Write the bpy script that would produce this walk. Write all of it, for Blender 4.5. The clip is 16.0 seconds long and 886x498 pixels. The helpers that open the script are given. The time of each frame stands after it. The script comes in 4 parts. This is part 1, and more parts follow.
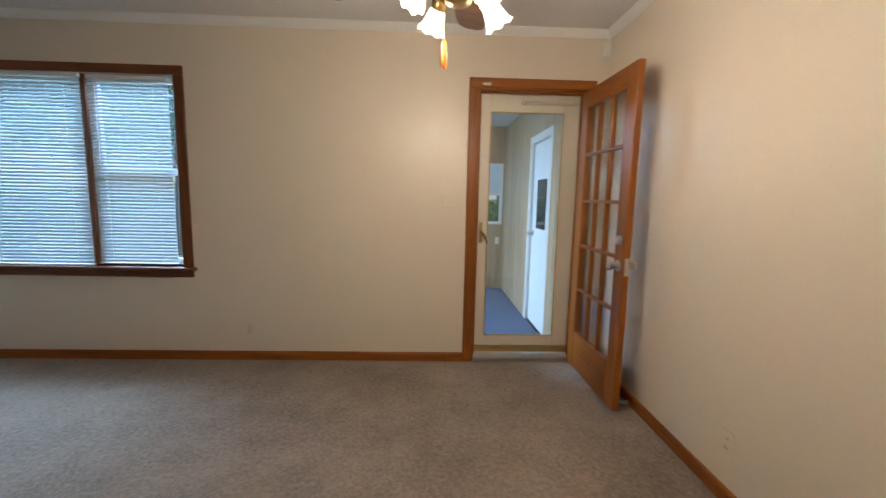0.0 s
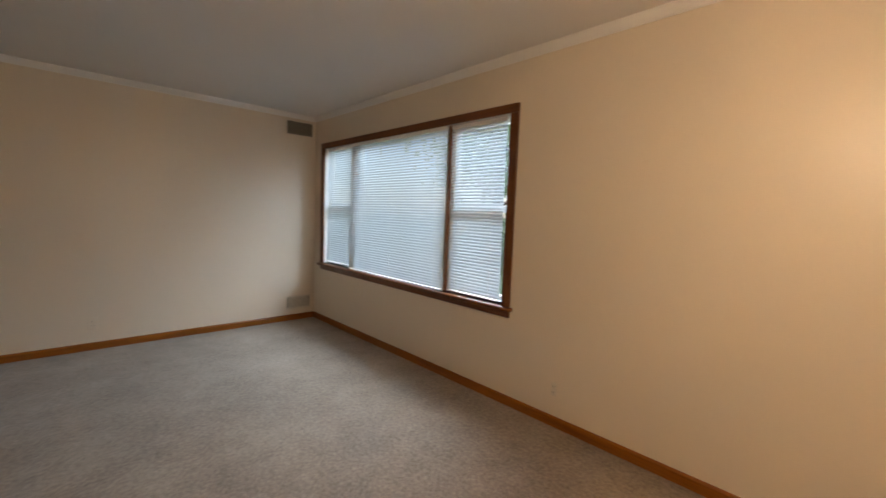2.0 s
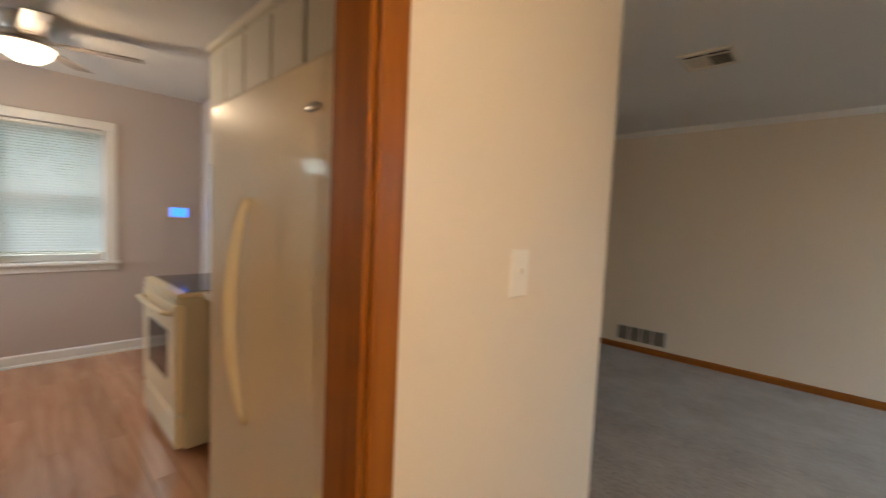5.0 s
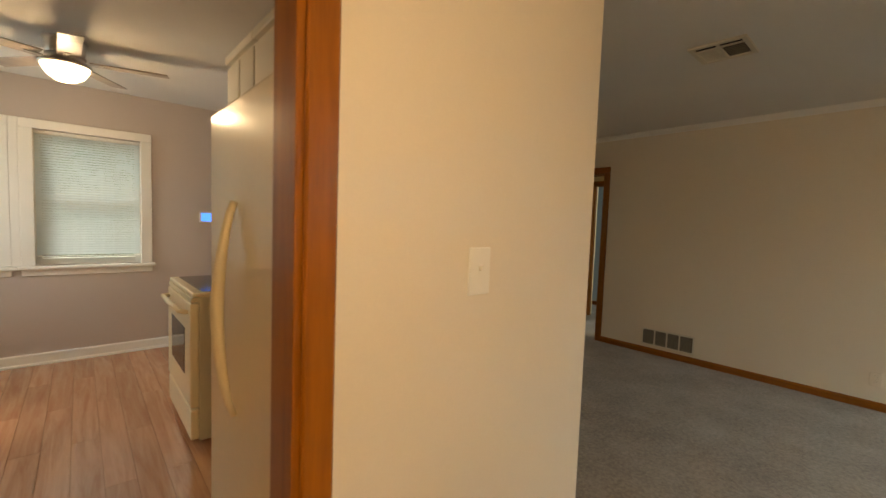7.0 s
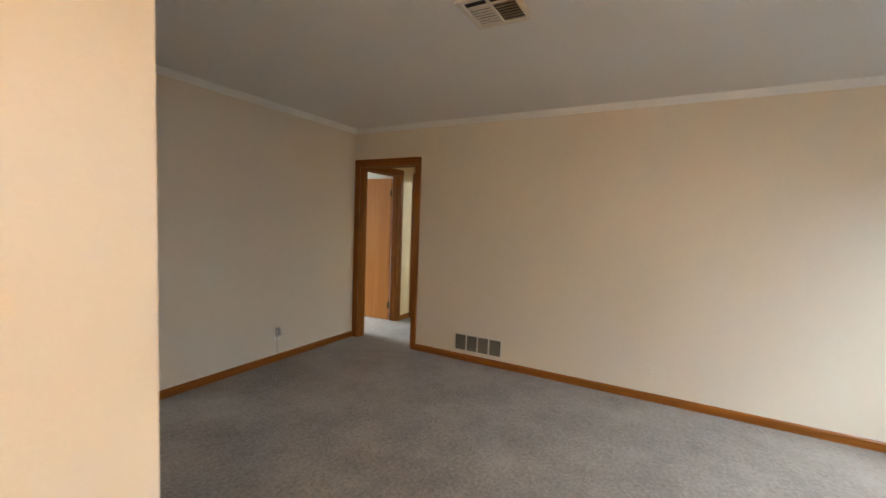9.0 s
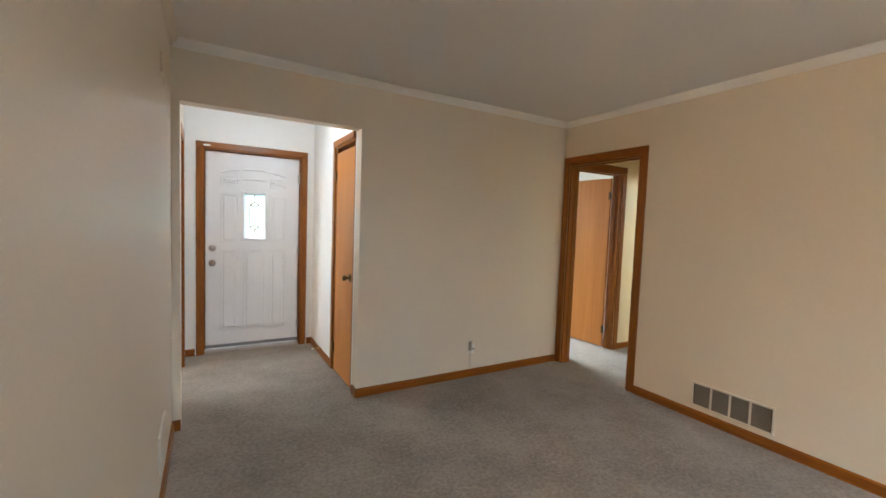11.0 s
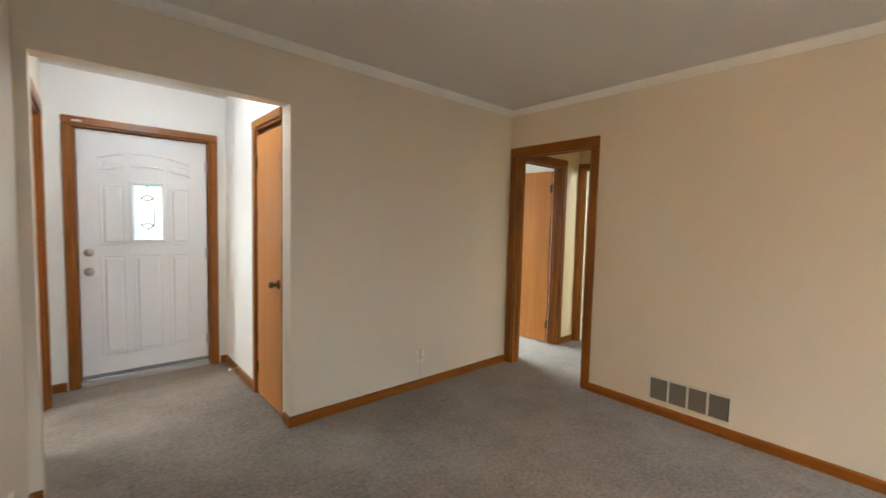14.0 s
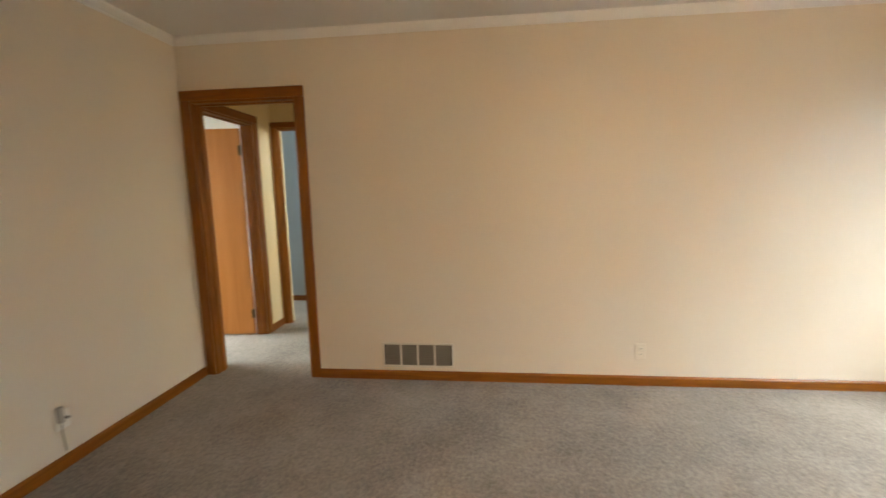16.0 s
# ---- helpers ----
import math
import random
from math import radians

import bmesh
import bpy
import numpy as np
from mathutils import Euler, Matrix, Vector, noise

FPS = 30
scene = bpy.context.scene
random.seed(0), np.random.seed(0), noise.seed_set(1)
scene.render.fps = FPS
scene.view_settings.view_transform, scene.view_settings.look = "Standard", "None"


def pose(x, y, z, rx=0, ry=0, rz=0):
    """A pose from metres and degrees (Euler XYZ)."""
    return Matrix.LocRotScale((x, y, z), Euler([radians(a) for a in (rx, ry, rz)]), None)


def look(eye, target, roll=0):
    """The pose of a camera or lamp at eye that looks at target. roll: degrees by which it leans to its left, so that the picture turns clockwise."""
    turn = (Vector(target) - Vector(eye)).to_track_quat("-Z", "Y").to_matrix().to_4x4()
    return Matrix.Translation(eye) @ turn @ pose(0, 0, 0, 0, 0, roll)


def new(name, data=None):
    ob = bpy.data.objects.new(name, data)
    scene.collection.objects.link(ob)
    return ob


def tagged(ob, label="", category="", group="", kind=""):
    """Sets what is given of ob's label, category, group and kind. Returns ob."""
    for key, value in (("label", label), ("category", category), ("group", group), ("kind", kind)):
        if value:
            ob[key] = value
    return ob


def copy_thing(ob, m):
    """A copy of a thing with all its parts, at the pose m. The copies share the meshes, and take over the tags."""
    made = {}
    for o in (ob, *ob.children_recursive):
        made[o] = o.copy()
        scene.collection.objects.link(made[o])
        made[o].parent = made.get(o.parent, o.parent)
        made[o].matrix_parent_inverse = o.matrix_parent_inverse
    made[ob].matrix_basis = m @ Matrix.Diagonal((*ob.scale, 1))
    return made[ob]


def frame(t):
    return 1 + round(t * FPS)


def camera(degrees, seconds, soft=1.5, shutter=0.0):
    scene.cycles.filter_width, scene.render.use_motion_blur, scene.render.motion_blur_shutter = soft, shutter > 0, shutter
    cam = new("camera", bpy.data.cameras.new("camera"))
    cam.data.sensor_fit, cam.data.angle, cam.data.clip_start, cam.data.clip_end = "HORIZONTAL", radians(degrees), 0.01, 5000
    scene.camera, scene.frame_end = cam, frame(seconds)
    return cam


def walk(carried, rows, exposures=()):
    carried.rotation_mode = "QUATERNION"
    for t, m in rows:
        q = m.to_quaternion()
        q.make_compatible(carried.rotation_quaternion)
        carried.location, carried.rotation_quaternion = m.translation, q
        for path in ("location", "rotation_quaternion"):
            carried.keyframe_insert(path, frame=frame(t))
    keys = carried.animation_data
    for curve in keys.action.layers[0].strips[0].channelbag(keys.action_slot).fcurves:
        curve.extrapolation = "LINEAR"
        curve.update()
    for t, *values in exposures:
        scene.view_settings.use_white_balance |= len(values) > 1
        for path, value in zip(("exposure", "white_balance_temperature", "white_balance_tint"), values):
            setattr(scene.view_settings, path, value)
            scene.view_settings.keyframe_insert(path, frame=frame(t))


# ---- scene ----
cam = camera(94.7, 16.0, shutter=0.4)
PATH = [
    (0, (0.209, 0.073, 1.246), (0.281, 2.056, 0.992), 1.2),
    (0.5, (0.195, 0.305, 1.25), (0.008, 2.282, 1.013), 2.5),
    (1, (0.154, 0.562, 1.315), (-0.451, 2.456, 1.099), 2.3),
    (1.5, (0.146, 0.718, 1.326), (-0.939, 2.388, 1.138), 1.8),
    (2, (0.219, 0.799, 1.332), (-1.231, 2.166, 1.163), 2.2),
    (2.5, (0.274, 0.771, 1.325), (-1.369, 1.895, 1.14), 2.2),
    (3, (0.339, 0.754, 1.313), (-1.406, 1.705, 1.095), 1.6),
    (3.5, (0.402, 0.832, 1.325), (-1.516, 1.37, 1.146), 2.3),
    (4, (0.413, 0.921, 1.331), (-1.578, 0.839, 1.164), 3.5),
    (4.5, (0.336, 0.897, 1.347), (-1.508, 0.136, 1.197), 3.5),
    (5, (0.272, 0.9, 1.35), (-1.179, -0.47, 1.216), 2.6),
    (5.2, (0.273, 0.92, 1.353), (-0.994, -0.622, 1.219), 2.6),
    (7.3, (0.069, 1.057, 1.343), (-1.295, -0.4, 1.222), 1.7),
    (7.5, (-0.015, 1.06, 1.341), (-1.515, -0.258, 1.217), 1.9),
    (8, (-0.277, 1.043, 1.364), (-2.006, 0.046, 1.242), 1.9),
    (8.5, (-0.57, 1.051, 1.39), (-2.364, 0.177, 1.248), 1.9),
    (9, (-0.842, 1.073, 1.403), (-2.587, 0.105, 1.269), 2.1),
    (9.5, (-1.086, 0.969, 1.415), (-2.688, -0.224, 1.306), 1.5),
    (10, (-1.229, 0.84, 1.365), (-2.6, -0.615, 1.299), 1.7),
    (10.2, (-1.277, 0.834, 1.375), (-2.513, -0.737, 1.309), 1.5),
    (12.3, (-1.456, 0.754, 1.356), (-2.38, -1.014, 1.217), 2.2),
    (12.5, (-1.457, 0.729, 1.355), (-2.406, -1.026, 1.215), 2.1),
    (13, (-1.405, 0.61, 1.366), (-2.444, -1.094, 1.232), 1.8),
    (13.5, (-1.361, 0.49, 1.363), (-2.531, -1.127, 1.234), 1.7),
    (14, (-1.438, 0.392, 1.35), (-2.753, -1.11, 1.223), 1.4),
    (14.5, (-1.609, 0.302, 1.351), (-3.096, -1.028, 1.22), 2.0),
    (15, (-1.716, 0.224, 1.318), (-3.402, -0.833, 1.116), 1.3),
    (15.5, (-1.735, 0.024, 1.343), (-3.613, -0.609, 1.076), -0.3),
    (16, (-1.768, -0.076, 1.337), (-3.739, -0.277, 1.065), -1.2),
]
walk(cam, [(t, look(eye, target, roll)) for t, eye, target, roll in PATH],
     exposures=[(0, 0.32, 5500, 8), (0.5, 0.2, 6100, 10), (1, 0.3, 6550, 14), (1.5, 0.35, 7400, 19), (3.5, 0.5, 7300, 19), (4.5, 0.78, 7100, 15), (5.2, 0.45, 7100, 15), (7.5, 0.42, 9100, 11), (8, 0.8, 7300, 12), (9, 1.42, 7150, 15), (10, 1.68, 7100, 15), (12.5, 1.9, 7150, 14), (13.5, 1.9, 7200, 14), (14.5, 1.85, 7600, 14), (15.5, 2.05, 8400, 15), (16, 1.84, 8100, 15)])

# ---- world, sun, lights ----
world = bpy.data.worlds.new("sky")
scene.world = world
world.use_nodes = True
wt = world.node_tree
sky = wt.nodes.new("ShaderNodeTexSky")
sky.sky_type = "NISHITA"
sky.sun_disc = False
sky.sun_elevation, sky.sun_rotation = radians(55), radians(120)
wt.links.new(sky.outputs[0], wt.nodes["Background"].inputs[0])
wt.nodes["Background"].inputs[1].default_value = 0.15

sun = new("sun", bpy.data.lights.new("sun", "SUN"))
sun.data.energy, sun.data.angle, sun.data.color = 2.0, radians(12), (1.0, 0.95, 0.88)
sun.matrix_world = look((8, -6, 14), (0, 0, 0))


def area_lamp(name, eye, target, w, h, watts, color):
    lamp = new(name, bpy.data.lights.new(name, "AREA"))
    lamp.data.shape, lamp.data.size, lamp.data.size_y = "RECTANGLE", w, h
    lamp.data.energy, lamp.data.color = watts, color
    lamp.matrix_world = look(eye, target)
    return lamp


def bulb_lamp(name, place, watts, color, radius=0.03):
    lamp = new(name, bpy.data.lights.new(name, "POINT"))
    lamp.data.energy, lamp.data.color, lamp.data.shadow_soft_size = watts, color, radius
    lamp.location = place
    return lamp


DAY = (0.62, 0.82, 1.0)
WARM = (1.0, 0.79, 0.54)
# lamps that stand in for sky light at the windows and front door pane
area_lamp("window_sky", (-2.96, 5.1, 3.0), (-2.96, 3.2, 1.45), 4.6, 2.6, 680, (0.56, 0.76, 0.97))
area_lamp("kitchen_window_sky", (1.9, -5.9, 3.1), (0.4, -3.84, 1.3), 3.6, 2.4, 260, (0.62, 0.88, 0.92))
area_lamp("side_window_sky", (2.5, -3.33, 1.62), (1.5, -3.33, 1.48), 1.7, 1.7, 85, DAY)
# unseen bedroom window, inferred from the daylight in that room
area_lamp("bedroom_window_sky", (-5.0, -4.6, 2.2), (-5.0, -3.9, 1.4), 1.6, 1.4, 120, DAY)
area_lamp("front_door_sky", (-1.8, -5.2, 2.4), (-1.8, -3.9, 1.4), 1.6, 1.6, 26, (0.72, 0.87, 1.0))
# fill lamp added inside the far room, away from any window
area_lamp("far_room_fill", (-6.5, -0.1, 2.2), (-6.5, -0.8, 1.4), 1.0, 1.2, 40, DAY)
# unseen west opening, added to bring daylight onto the porch
area_lamp("porch_window_sky", (-2.0, 5.0, 2.6), (0.2, 4.6, 1.0), 1.8, 1.6, 170, DAY)


# ---- materials ----
def mat(name, color, rough=0.6, metal=0.0, var=0.06, scale=6.0, bump=0.0, bump_scale=200.0, spec=0.5, coat=0.0, fine=0.03):
    m = bpy.data.materials.new(name)
    m.use_nodes = True
    t = m.node_tree
    b = t.nodes["Principled BSDF"]
    b.inputs["Roughness"].default_value, b.inputs["Metallic"].default_value = rough, metal
    b.inputs["Specular IOR Level"].default_value = spec
    b.inputs["Coat Weight"].default_value = coat
    b.inputs["Coat Roughness"].default_value = 0.12
    tc = t.nodes.new("ShaderNodeTexCoord")
    n1, n2 = t.nodes.new("ShaderNodeTexNoise"), t.nodes.new("ShaderNodeTexNoise")
    n1.inputs["Scale"].default_value, n1.inputs["Detail"].default_value = scale * 0.25, 4
    n2.inputs["Scale"].default_value, n2.inputs["Detail"].default_value = bump_scale, 3
    for n in (n1, n2):
        t.links.new(tc.outputs["Object"], n.inputs["Vector"])
    mix = t.nodes.new("ShaderNodeMath")
    mix.operation = "MULTIPLY_ADD"
    mix.inputs[1].default_value = 2 * var
    mix.inputs[2].default_value = 1 - var - fine
    t.links.new(n1.outputs[0], mix.inputs[0])
    mix2 = t.nodes.new("ShaderNodeMath")
    mix2.operation = "MULTIPLY_ADD"
    mix2.inputs[1].default_value = 2 * fine
    t.links.new(n2.outputs[0], mix2.inputs[0])
    t.links.new(mix.outputs[0], mix2.inputs[2])
    hsv = t.nodes.new("ShaderNodeHueSaturation")
    hsv.inputs["Color"].default_value = (*color, 1)
    t.links.new(mix2.outputs[0], hsv.inputs["Value"])
    t.links.new(hsv.outputs[0], b.inputs["Base Color"])
    if bump:
        bp = t.nodes.new("ShaderNodeBump")
        bp.inputs["Strength"].default_value, bp.inputs["Distance"].default_value = bump, 0.004
        t.links.new(n2.outputs[0], bp.inputs["Height"])
        t.links.new(bp.outputs[0], b.inputs["Normal"])
    return m


def wood(name, dark, light, axis="Z", rough=0.38, coat=0.14, scale=9.0, per_object=0.0):
    """Stained wood, its grain stretched along one axis."""
    m = bpy.data.materials.new(name)
    m.use_nodes = True
    t = m.node_tree
    b = t.nodes["Principled BSDF"]
    b.inputs["Roughness"].default_value, b.inputs["Coat Weight"].default_value = rough, coat
    b.inputs["Coat Roughness"].default_value = 0.2
    b.inputs["Specular IOR Level"].default_value = 0.32
    tc, mp = t.nodes.new("ShaderNodeTexCoord"), t.nodes.new("ShaderNodeMapping")
    s = {"X": (0.07, 1, 1), "Y": (1, 0.07, 1), "Z": (1, 1, 0.07)}[axis]
    mp.inputs["Scale"].default_value = s
    t.links.new(tc.outputs["Object"], mp.inputs["Vector"])
    n1, n2 = t.nodes.new("ShaderNodeTexNoise"), t.nodes.new("ShaderNodeTexNoise")
    n1.inputs["Scale"].default_value, n1.inputs["Detail"].default_value, n1.inputs["Distortion"].default_value = scale * 2.5, 6, 1.2
    n2.inputs["Scale"].default_value, n2.inputs["Detail"].default_value = scale * 22, 3
    oi = t.nodes.new("ShaderNodeObjectInfo")
    off = t.nodes.new("ShaderNodeVectorMath")
    off.operation = "MULTIPLY_ADD"
    off.inputs[1].default_value = (7, 11, 5)
    t.links.new(oi.outputs["Random"], off.inputs[0])
    t.links.new(mp.outputs[0], off.inputs[2])
    for n in (n1, n2):
        t.links.new(off.outputs[0], n.inputs["Vector"])
    add = t.nodes.new("ShaderNodeMath")
    add.operation = "MULTIPLY_ADD"
    add.inputs[1].default_value = 0.25
    t.links.new(n2.outputs[0], add.inputs[0])
    t.links.new(n1.outputs[0], add.inputs[2])
    ramp = t.nodes.new("ShaderNodeValToRGB")
    ramp.color_ramp.elements[0].position, ramp.color_ramp.elements[0].color = 0.42, (*dark, 1)
    ramp.color_ramp.elements[1].position, ramp.color_ramp.elements[1].color = 0.82, (*light, 1)
    t.links.new(add.outputs[0], ramp.inputs[0])
    hsv = t.nodes.new("ShaderNodeHueSaturation")
    val = t.nodes.new("ShaderNodeMath")
    val.operation = "MULTIPLY_ADD"
    val.inputs[1].default_value, val.inputs[2].default_value = per_object, 1 - per_object / 2
    t.links.new(oi.outputs["Random"], val.inputs[0])
    t.links.new(val.outputs[0], hsv.inputs["Value"])
    t.links.new(ramp.outputs[0], hsv.inputs["Color"])
    t.links.new(hsv.outputs[0], b.inputs["Base Color"])
    bp = t.nodes.new("ShaderNodeBump")
    bp.inputs["Strength"].default_value, bp.inputs["Distance"].default_value = 0.15, 0.001
    t.links.new(n2.outputs[0], bp.inputs["Height"])
    t.links.new(bp.outputs[0], b.inputs["Normal"])
    return m


def carpet_mat(name, dark, light):
    """Cut pile: tufts, flecks of two yarns and wide brushed patches."""
    m = bpy.data.materials.new(name)
    m.use_nodes = True
    t = m.node_tree
    b = t.nodes["Principled BSDF"]
    b.inputs["Roughness"].default_value = 0.95
    b.inputs["Specular IOR Level"].default_value = 0.1
    b.inputs["Sheen Weight"].default_value = 0.25
    tc = t.nodes.new("ShaderNodeTexCoord")
    big, mid, tuft = (t.nodes.new("ShaderNodeTexNoise") for _ in range(3))
    for n, s, d in ((big, 2.0, 5), (mid, 7, 8), (tuft, 44, 10)):
        n.inputs["Scale"].default_value, n.inputs["Detail"].default_value = s, d
        t.links.new(tc.outputs["Object"], n.inputs["Vector"])
    tuft.inputs["Roughness"].default_value = 0.72
    mid.inputs["Roughness"].default_value = 0.7
    a1, a2 = t.nodes.new("ShaderNodeMath"), t.nodes.new("ShaderNodeMath")
    a1.operation = a2.operation = "MULTIPLY_ADD"
    a1.inputs[1].default_value = 0.34
    t.links.new(mid.outputs[0], a1.inputs[0])
    t.links.new(tuft.outputs[0], a1.inputs[2])
    a2.inputs[1].default_value = 0.52
    t.links.new(big.outputs[0], a2.inputs[0])
    t.links.new(a1.outputs[0], a2.inputs[2])
    ramp = t.nodes.new("ShaderNodeValToRGB")
    ramp.color_ramp.elements[0].position, ramp.color_ramp.elements[0].color = 0.54, (*dark, 1)
    ramp.color_ramp.elements[1].position, ramp.color_ramp.elements[1].color = 1.16, (*light, 1)
    sc = t.nodes.new("ShaderNodeMath")
    sc.operation = "MULTIPLY"
    sc.inputs[1].default_value = 0.90
    t.links.new(a2.outputs[0], sc.inputs[0])
    t.links.new(sc.outputs[0], ramp.inputs[0])
    t.links.new(ramp.outputs[0], b.inputs["Base Color"])
    bp = t.nodes.new("ShaderNodeBump")
    bp.inputs["Strength"].default_value, bp.inputs["Distance"].default_value = 0.55, 0.006
    t.links.new(a1.outputs[0], bp.inputs["Height"])
    t.links.new(bp.outputs[0], b.inputs["Normal"])
    return m


def glow(name, color, strength):
    m = bpy.data.materials.new(name)
    m.use_nodes = True
    b = m.node_tree.nodes["Principled BSDF"]
    b.inputs["Base Color"].default_value = (*color, 1)
    b.inputs["Emission Color"].default_value = (*color, 1)
    b.inputs["Emission Strength"].default_value = strength
    return m


def glass_mat(name, color=(1, 1, 1), rough=0.0):
    """A thin pane: clear with a real surface reflection."""
    m = bpy.data.materials.new(name)
    m.use_nodes = True
    t = m.node_tree
    t.nodes.remove(t.nodes["Principled BSDF"])
    tr, gl, mx, lw = (t.nodes.new(k) for k in ("ShaderNodeBsdfTransparent", "ShaderNodeBsdfGlossy", "ShaderNodeMixShader", "ShaderNodeLayerWeight"))
    tr.inputs[0].default_value = (*color, 1)
    gl.inputs["Roughness"].default_value = rough
    lw.inputs[0].default_value = 0.5
    power, share = t.nodes.new("ShaderNodeMath"), t.nodes.new("ShaderNodeMath")
    power.operation, share.operation = "POWER", "MULTIPLY_ADD"
    power.inputs[1].default_value, share.inputs[1].default_value, share.inputs[2].default_value = 5, 0.9, 0.04
    t.links.new(lw.outputs["Facing"], power.inputs[0])
    t.links.new(power.outputs[0], share.inputs[0])
    t.links.new(share.outputs[0], mx.inputs[0])
    t.links.new(tr.outputs[0], mx.inputs[1])
    t.links.new(gl.outputs[0], mx.inputs[2])
    t.links.new(mx.outputs[0], t.nodes["Material Output"].inputs[0])
    return m


def leaf_mat(name, color, share=0.4, rough=0.6):
    """A thin sheet that lets some of the light through."""
    m = mat(name, color, rough, var=0.25, scale=8, fine=0.1, bump_scale=30)
    t = m.node_tree
    b = t.nodes["Principled BSDF"]
    tl, mx = t.nodes.new("ShaderNodeBsdfTranslucent"), t.nodes.new("ShaderNodeMixShader")
    mx.inputs[0].default_value = share
    tl.inputs[0].default_value = (*color, 1)
    t.links.new(b.outputs[0], mx.inputs[1])
    t.links.new(tl.outputs[0], mx.inputs[2])
    t.links.new(mx.outputs[0], t.nodes["Material Output"].inputs[0])
    return m


PAINT = mat("beige_wall_paint", (0.73, 0.635, 0.51), 0.37, var=0.03, bump=0.08, bump_scale=160, spec=0.5)
FOYER = mat("pale_foyer_paint", (0.84, 0.83, 0.80), 0.5, var=0.03, bump=0.12, bump_scale=160)
MAUVE = mat("greyish_kitchen_paint", (0.52, 0.445, 0.41), 0.5, var=0.03, bump=0.12, bump_scale=160)
BLUEGREY = mat("blue_grey_paint", (0.42, 0.48, 0.50), 0.6, var=0.03, bump=0.1)
HALLCREAM = mat("cream_hall_paint", (0.78, 0.60, 0.34), 0.5, var=0.03, bump=0.1)
CEIL = mat("ceiling_paint", (0.74, 0.72, 0.69), 0.9, var=0.05, scale=4, bump=0.5, bump_scale=120)
WHITE = mat("white_gloss_paint", (0.80, 0.78, 0.74), 0.35, var=0.02)
DOORWHITE = mat("white_steel_door_paint", (0.80, 0.81, 0.82), 0.4, var=0.02)
CREAMDOOR = mat("cream_aluminium", (0.70, 0.64, 0.52), 0.4, var=0.03)
PLASTIC = mat("ivory_plastic", (0.80, 0.76, 0.68), 0.4, var=0.01)
CARPET = carpet_mat("taupe_carpet", (0.092, 0.071, 0.054), (0.325, 0.264, 0.209))
BLUECARPET = carpet_mat("blue_outdoor_carpet", (0.016, 0.025, 0.055), (0.036, 0.053, 0.115))
TRIM_Z = wood("stained_trim_upright", (0.188, 0.053, 0.004), (0.310, 0.098, 0.008), "Z")
TRIM_X = wood("stained_trim_along_x", (0.188, 0.053, 0.004), (0.310, 0.098, 0.008), "X")
TRIM_Y = wood("stained_trim_along_y", (0.188, 0.053, 0.004), (0.310, 0.098, 0.008), "Y")
DARK_X = wood("dark_window_trim_along_x", (0.095, 0.027, 0.006), (0.19, 0.062, 0.014), "X")
DARK_Z = wood("dark_window_trim_upright", (0.095, 0.027, 0.006), (0.19, 0.062, 0.014), "Z")
DOORWOOD = wood("orange_birch_door", (0.47, 0.168, 0.036), (0.55, 0.212, 0.054), "Z", scale=4, coat=0.05, rough=0.45)
LAMINATE = wood("reddish_laminate", (0.39, 0.165, 0.085), (0.55, 0.29, 0.165), "Y", rough=0.25, coat=0.5, scale=7, per_object=0.18)
PANELWOOD = wood("pale_wall_panelling", (0.36, 0.25, 0.14), (0.50, 0.37, 0.23), "Z", rough=0.4, scale=6, per_object=0.2)
BLADEWOOD = wood("dark_fan_blade", (0.035, 0.015, 0.010), (0.10, 0.045, 0.028), "X")
BLADEGREY = wood("greyed_fan_blade", (0.26, 0.21, 0.18), (0.38, 0.32, 0.28), "X", coat=0.0)
BRASS = mat("antique_brass", (0.62, 0.45, 0.19), 0.3, metal=1.0, var=0.15)
BRASSDARK = mat("worn_dark_brass", (0.14, 0.095, 0.045), 0.4, metal=1.0, var=0.2)
NICKEL = mat("satin_nickel", (0.55, 0.52, 0.48), 0.3, metal=1.0, var=0.08)
ALU = mat("mill_aluminium", (0.60, 0.60, 0.60), 0.35, metal=1.0, var=0.08)
BLINDS = leaf_mat("white_vinyl_slat", (0.70, 0.77, 0.80), 0.16, 0.5)
# opaque beige slats, darkened in colour to look unlit from behind
UNLITBLIND = mat("beige_unlit_slat", (0.55, 0.48, 0.42), 0.5, var=0.04)
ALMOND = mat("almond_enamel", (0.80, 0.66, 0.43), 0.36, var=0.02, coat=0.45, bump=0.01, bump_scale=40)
# darker, duller almond on the bodies, vent trim and hinge cover
ALMONDDARK = mat("darker_almond_enamel", (0.62, 0.53, 0.36), 0.4, var=0.04)
CABINET = mat("cream_cabinet_paint", (0.72, 0.64, 0.50), 0.35, var=0.03)
BLACKGLASS = mat("black_ceramic_glass", (0.02, 0.018, 0.018), 0.08, var=0.05)
# near-black for kick plates and for the shade inside ducts and slots
DARK = mat("near_black_matte", (0.02, 0.018, 0.015), 0.9, var=0.1)
GRILLE = mat("greyed_grille_paint", (0.19, 0.165, 0.13), 0.6, metal=0.0, var=0.08)
GRILLEWHITE = mat("cream_grille_frame", (0.66, 0.60, 0.50), 0.5, var=0.05)
CABLE = mat("grey_cable_plastic", (0.42, 0.38, 0.33), 0.5, var=0.05)
RUBBER = mat("grey_rubber_sweep", (0.22, 0.22, 0.23), 0.7, var=0.1)
FOB = wood("orange_wood_fob", (0.42, 0.105, 0.006), (0.52, 0.15, 0.010), "Z", scale=20)
